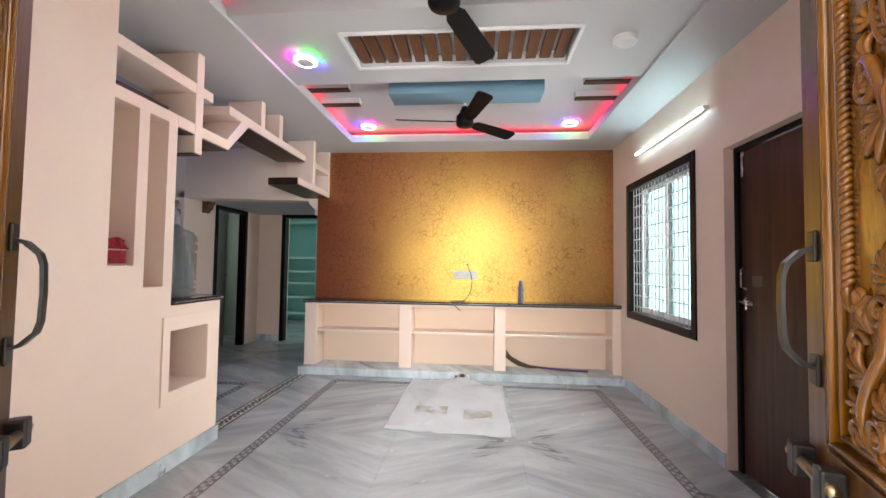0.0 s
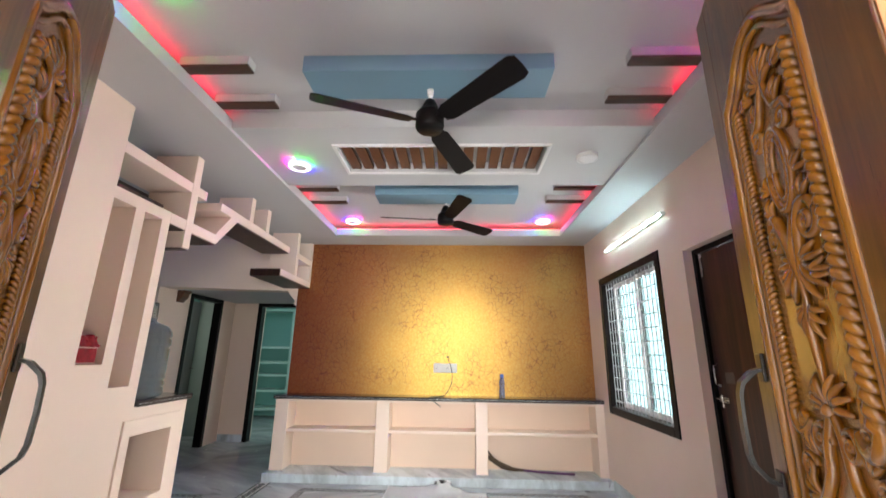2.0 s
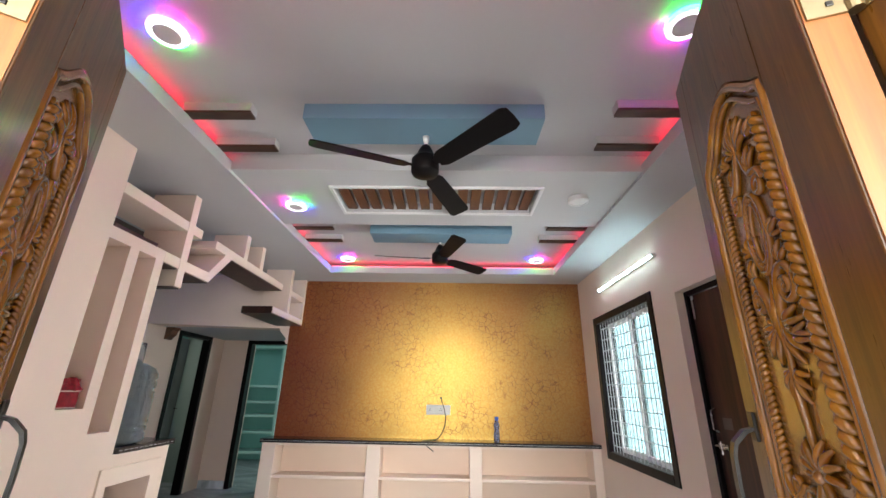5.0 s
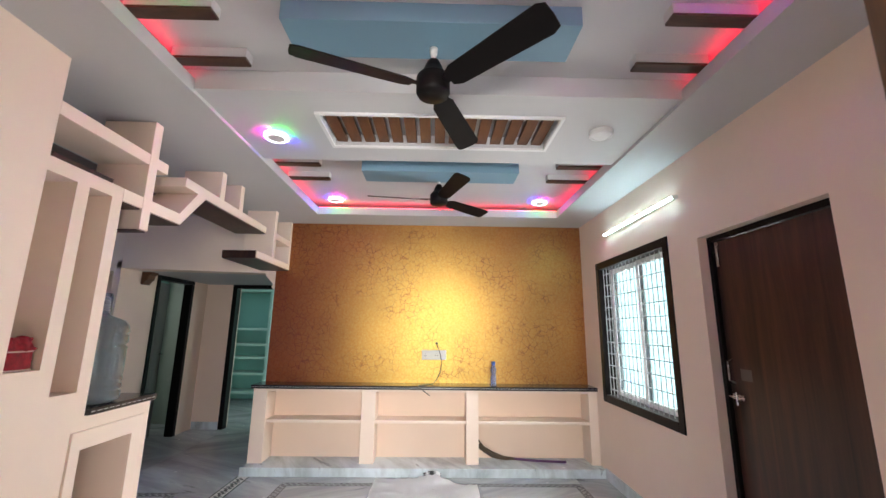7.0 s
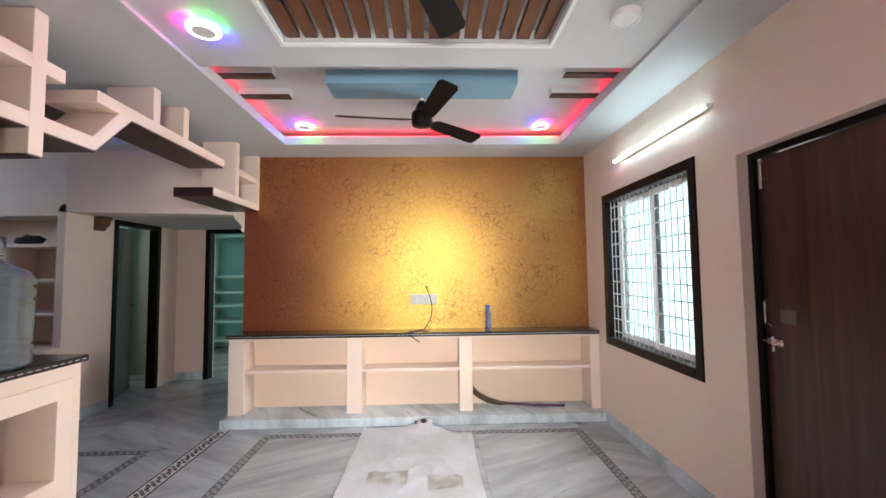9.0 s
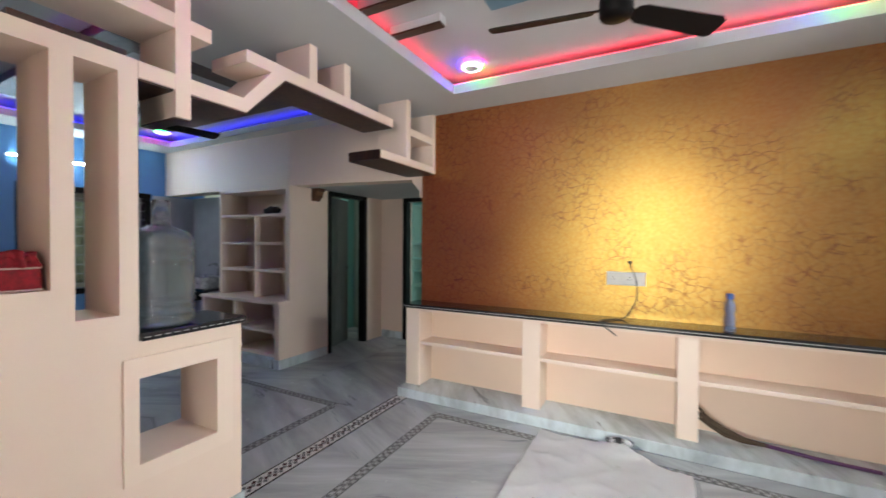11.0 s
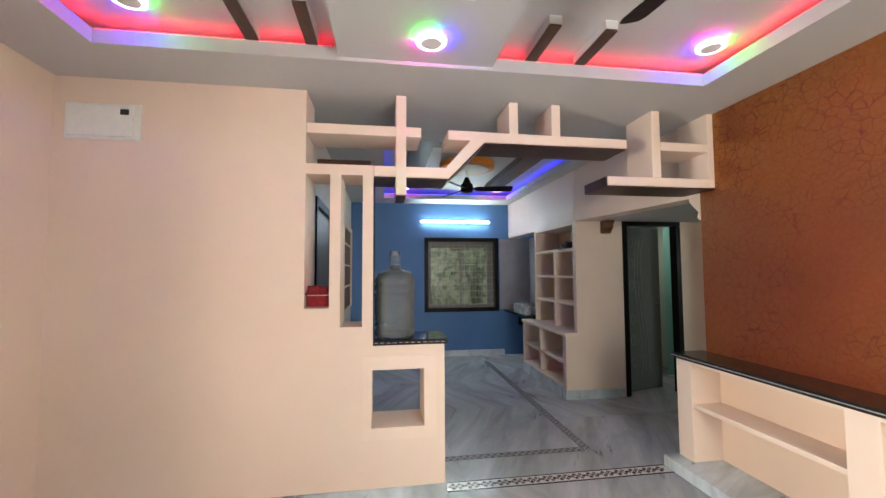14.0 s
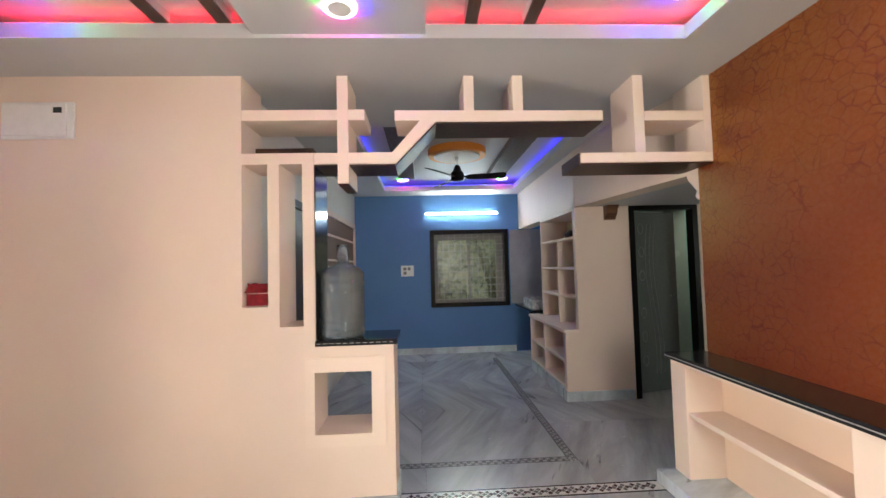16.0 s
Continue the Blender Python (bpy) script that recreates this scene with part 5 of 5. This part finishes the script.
def rolled_cloth():
    at = (-3.86, 5.03, 1.681)
    base = thing("rolled_cloth", at, "small dark rolled cloth lying on the top shelf", "cloth")
    bm = bmesh.new()
    bmesh.ops.create_uvsphere(bm, u_segments=22, v_segments=12, radius=1)
    for v in bm.verts:
        c = v.co.copy()
        q = 1 + 0.25 * noise.noise(c * 2.1)
        v.co = Vector((at[0] + 0.13 * c.x * q, at[1] + 0.07 * c.y * q, max(at[2], at[2] + 0.04 + 0.055 * c.z * q)))
    part("body", bm, plain("dark_cloth", (0.03, 0.022, 0.022), 0.8, 0, 0.4, 50, 0.4), base, smooth=True)


def basin():
    base = thing("wash_basin", (-5.2, 5.0, 0.72), "patterned ceramic wash basin set on a black granite ledge", "basin")
    part("ledge", boxed((DINX + 0.002, -4.845, 4.80, 5.298, 0.70, 0.735), bevel=0.004), GRANITE, base)
    part("bowl", holed("z", 0.7355, 0.875, (-5.50, -4.98), (4.84, 5.20), [(-5.475, -5.005, 4.865, 5.175)]), CERAMIC, base, "grey-white patterned ceramic bowl")
    part("bowl_floor", boxed((-5.474, -5.006, 4.866, 5.174, 0.736, 0.752)), CERAMIC, base)
    part("tap", sweep(bmesh.new(), [(-5.28, 5.26, 0.735), (-5.28, 5.26, 0.98), (-5.28, 5.23, 1.03), (-5.28, 5.17, 1.04), (-5.28, 5.13, 1.01)], 0.012, 10), STEEL, base, "chrome swan-neck tap", smooth=True)
    part("splashback", boxed((DINX + 0.003, -4.845, 5.286, 5.2985, 0.736, 1.97)), SPLASH, base, "grey tiled splashback")
    part("splashback", boxed((DINX + 0.003, DINX + 0.012, 4.735, 5.285, 0.736, 1.975)), SPLASH, base, "grey tiled splashback")
    part("bracket", boxed((-5.6, -5.57, 4.95, 5.298, 0.5, 0.699)), GRANITE, base)


def corbel_bracket():
    base = thing("wood_bracket", (PASSX, 5.24, 1.84), "small carved brown wooden bracket on the wall", "bracket")
    outline = [(PASSX + 0.001, 2.0), (PASSX + 0.11, 2.0), (PASSX + 0.11, 1.965), (PASSX + 0.085, 1.95), (PASSX + 0.075, 1.90), (PASSX + 0.04, 1.87), (PASSX + 0.03, 1.845), (PASSX + 0.001, 1.84)]
    part("body", prism(outline, "y", 5.215, 5.335, 0.004), SLATWOOD, base)


def bathroom_door():
    base = tagged(thing("door_4", (PASSX, 5.5, 0), "half-open grey patterned bathroom door in a black frame", "door"), kind="structure")
    for b in ((PASSX - 0.1, PASSX + 0.012, 5.49, 5.548, FL, 2.0), (PASSX - 0.1, PASSX + 0.012, 6.19, 6.25, FL, 2.0), (PASSX - 0.1, PASSX + 0.012, 5.548, 6.19, 1.94, 2.0)):
        part("door_frame", boxed(b, bevel=0.003), BLACKFRAME, base)
    m = pose(PASSX - 0.105, 5.555, 0.0, 0, 0, 15)
    bm = boxed((-0.032, 0, 0, 0.625, FL + 0.01, 1.935), bevel=0.002)
    bm.transform(m)
    leaf = part("door_leaf", bm, BATHDOOR, base)
    for k in range(3):
        pts = [m @ Vector((0.001, 0.24 + 0.055 * k + 0.05 * math.sin(z * 3.1 + 0.5), z)) for z in (0.15 + 1.65 * i / 24 for i in range(25))]
        part("etched_line", sweep(bmesh.new(), pts, 0.003, 5), BATHLINE, leaf)
    for k in range(6):
        z0 = 0.30 + 0.26 * k + (0.15 if k > 2 else 0)
        ring = [m @ Vector((0.001, 0.14 + 0.035 * math.cos(a), z0 + 0.055 * math.sin(a))) for a in (2 * math.pi * q / 16 for q in range(17))]
        part("etched_oval", sweep(bmesh.new(), ring, 0.003, 5), BATHLINE, leaf)
    part("door_handle", sweep(bmesh.new(), [m @ Vector((0, 0.56, 1.0)), m @ Vector((0.04, 0.56, 1.0)), m @ Vector((0.04, 0.47, 1.0))], 0.008, 8), STEEL, leaf, smooth=True)


def bedroom_door():
    base = tagged(thing("door_5", (-2.9, PASSY, 0), "black painted bedroom door frame standing open", "door"), kind="structure")
    for b in ((-3.02, -2.955, PASSY - 0.02, PASSY + 0.1, FL, 2.0), (-2.135, -2.07, PASSY - 0.02, PASSY + 0.1, FL, 2.0), (-2.955, -2.135, PASSY - 0.02, PASSY + 0.1, 1.935, 2.0)):
        part("door_frame", boxed(b, bevel=0.003), BLACKFRAME, base)


def bedroom_shelves():
    base = thing("bedroom_shelves", (-3.2, 9.0, 0), "pale teal built-in bedroom shelves", "shelving")
    paint_ = paint("pale_teal_shelf_paint", (0.45, 0.68, 0.63))
    for x in (-4.19, -3.3, -2.5):
        part("upright", boxed((x, x + 0.05, 8.65, 9.099, FL, 2.12)), paint_, base)
    for z in (0.1, 0.45, 0.75, 1.0, 1.3, 2.07):
        part("shelf", boxed((-4.19, -2.45, 8.66, 9.099, z, z + 0.045)), paint_, base)


def dining_ceiling():
    frame_ = thing("ceiling_frame", (-3.75, 3.5, UPPER), "dark brown veneered frame under the dining ceiling", "ceiling panel")
    z0, z1 = 2.645, UPPER
    part("veneer", boxed((-2.95, -2.70, 2.95, 4.44, z0, z1)), DARKSTRIP, frame_)
    part("veneer", boxed((-4.9, -2.95, 4.21, 4.44, z0, z1)), DARKSTRIP, frame_)
    part("veneer", boxed((-4.9, -2.95, 2.95, 3.18, z0, z1)), DARKSTRIP, frame_)
    at = (-3.75, 3.69, UPPER)
    med = thing("ceiling_medallion", at, "round orange and beige gypsum ceiling medallion", "ceiling panel")
    part("outer_disc", disc(bmesh.new(), at, 0.33, -0.07, -0.0005, 48), ORANGE, med)
    part("inner_disc", disc(bmesh.new(), at, 0.26, -0.085, -0.0705, 48), BEIGE, med)
    ceiling_fan((-3.75, 3.69, 2.42), (-38, 82, 202), UPPER - 0.085, 0.55)
    for p in ((-5.2, 3.0, UPPER), (-5.2, 4.5, UPPER), (-2.75, 2.82, UPPER)):
        downlight(p, True, 60)


def dining_switch():
    base = thing("wall_switch", (DINX, 3.0, 1.235), "white switch plate on the blue wall", "switch")
    plate = part("plate", boxed((DINX + 0.001, DINX + 0.012, 2.90, 3.11, 1.235, 1.415), bevel=0.003), PLASTIC, base)
    for k in range(4):
        y, z = 2.94 + 0.07 * (k % 2), 1.265 + 0.07 * (k // 2)
        part("switch_key", boxed((DINX + 0.012, DINX + 0.016, y, y + 0.05, z, z + 0.05), bevel=0.001), plain("grey_key", (0.22, 0.19, 0.19), 0.4) if k != 1 else PLASTIC, plate)


def south_side():
    cup = thing("wall_cupboard", (-4.8, DINY0, 0.9), "open brown recessed wall cupboard with shelves", "cupboard")
    for b in ((-5.78, -5.70, DINY0, DINY0 + 0.03, 0.85, 2.1), (-3.88, -3.80, DINY0, DINY0 + 0.03, 0.85, 2.1), (-5.70, -3.88, DINY0, DINY0 + 0.03, 2.03, 2.1)):
        part("surround", boxed(b), INNER, cup)
    part("back_panel", boxed((-5.70, -3.88, DINY0 + 0.001, DINY0 + 0.006, 0.85, 2.03)), plain("brown_cupboard_back", (0.16, 0.085, 0.05), 0.6), cup)
    for z in (0.87, 1.2, 1.5, 1.8):
        part("shelf", boxed((-5.70, -3.88, DINY0 + 0.006, DINY0 + 0.028, z - 0.012, z + 0.012)), INNER, cup)
    base = tagged(thing("door_6", (-2.9, DINY0, 0), "dark brown door in a black frame beside the dining area", "door"), kind="structure")
    for b in ((-3.42, -3.35, DINY0 - 0.08, DINY0 + 0.015, FL, 2.02), (-2.42, -2.35, DINY0 - 0.08, DINY0 + 0.015, FL, 2.02), (-3.35, -2.42, DINY0 - 0.08, DINY0 + 0.015, 1.95, 2.02)):
        part("door_frame", boxed(b, bevel=0.003), BLACKFRAME, base)
    part("door_leaf", boxed((-3.348, -2.422, DINY0 - 0.06, DINY0 - 0.02, FL + 0.01, 1.948)), DARKWOOD, base)


for build in (dining_shelves, rolled_cloth, basin, corbel_bracket, bathroom_door, bedroom_door, bedroom_shelves, dining_ceiling, dining_switch, south_side):
    build()
tube_light((DINX + 0.03, 3.32, 2.27), (DINX + 0.03, 4.55, 2.27), 1, TUBEBLUE)


# ---- outside the windows ----
def neighbour(x0, x1, y0, y1, label, mat):
    base = thing("neighbour_house", ((x0 + x1) / 2, (y0 + y1) / 2, -0.12), label, "house")
    part("wall", boxed((x0, x1, y0, y1, -0.12, 6.2)), mat, base)
    part("roof", boxed((x0 - 0.2, x1 + 0.2, y0 - 0.2, y1 + 0.2, 6.2, 6.4)), CONCRETE, base)


neighbour(4.6, 9.0, 0.0, 9.0, "pale plastered neighbouring house across the lane", paint("pale_house_paint", (0.7, 0.7, 0.66), 0.7, 0.1))


def shrub(at, h, seed):
    base = thing("shrub", at, "leafy green shrub outside the dining window", "shrub")
    rng = random.Random(seed)
    bm = bmesh.new()
    for k in range(7):
        a = rng.uniform(0, 6.28)
        sweep(bm, [at, (at[0] + 0.2 * math.cos(a), at[1] + 0.2 * math.sin(a), at[2] + h * 0.5), (at[0] + 0.6 * math.cos(a), at[1] + 0.6 * math.sin(a), at[2] + h * rng.uniform(0.8, 1.0))], [0.03, 0.02, 0.006], 5)
    part("stems", bm, STRAW, base)
    bm = bmesh.new()
    for k in range(420):
        r, a, z = rng.uniform(0, 0.75) ** 0.7, rng.uniform(0, 6.28), rng.uniform(0.25, 1.05) * h
        c = Vector((at[0] + r * math.cos(a), at[1] + r * math.sin(a), at[2] + z))
        m = Matrix.Translation(c) @ Euler((rng.uniform(-0.9, 0.9), rng.uniform(-0.9, 0.9), rng.uniform(0, 6.28))).to_matrix().to_4x4()
        q = rng.uniform(0.06, 0.13)
        vs = [bm.verts.new(m @ Vector(p)) for p in ((-q, 0, 0), (0, -q * 0.35, 0.012), (q, 0, 0), (0, q * 0.35, 0.012))]
        bm.faces.new(vs)
    ob = part("foliage", bm, LEAF, base)
    ob["kind"] = "stuff"


shrub((-7.9, 3.6, -0.12), 2.1, 3)
shrub((-8.3, 4.9, -0.12), 2.5, 5)
shrub((-8.1, 2.4, -0.12), 1.8, 9)
neighbour(-14.0, -11.0, 0.0, 9.0, "pale yellow neighbouring house beyond the shrubs", paint("pale_yellow_house_paint", (0.62, 0.6, 0.4), 0.7, 0.12))

# ---- floor pieces ----
slab_fields()
chain_border(-1.315, 1.36, 0.79, 4.565, "wen")
chain_border(-5.40, -2.25, 2.15, 4.31, "en")
mosaic_band(-1.872, -1.752, 3.105, 4.78)
floor.matrix_basis = pose(0, 0, FL)
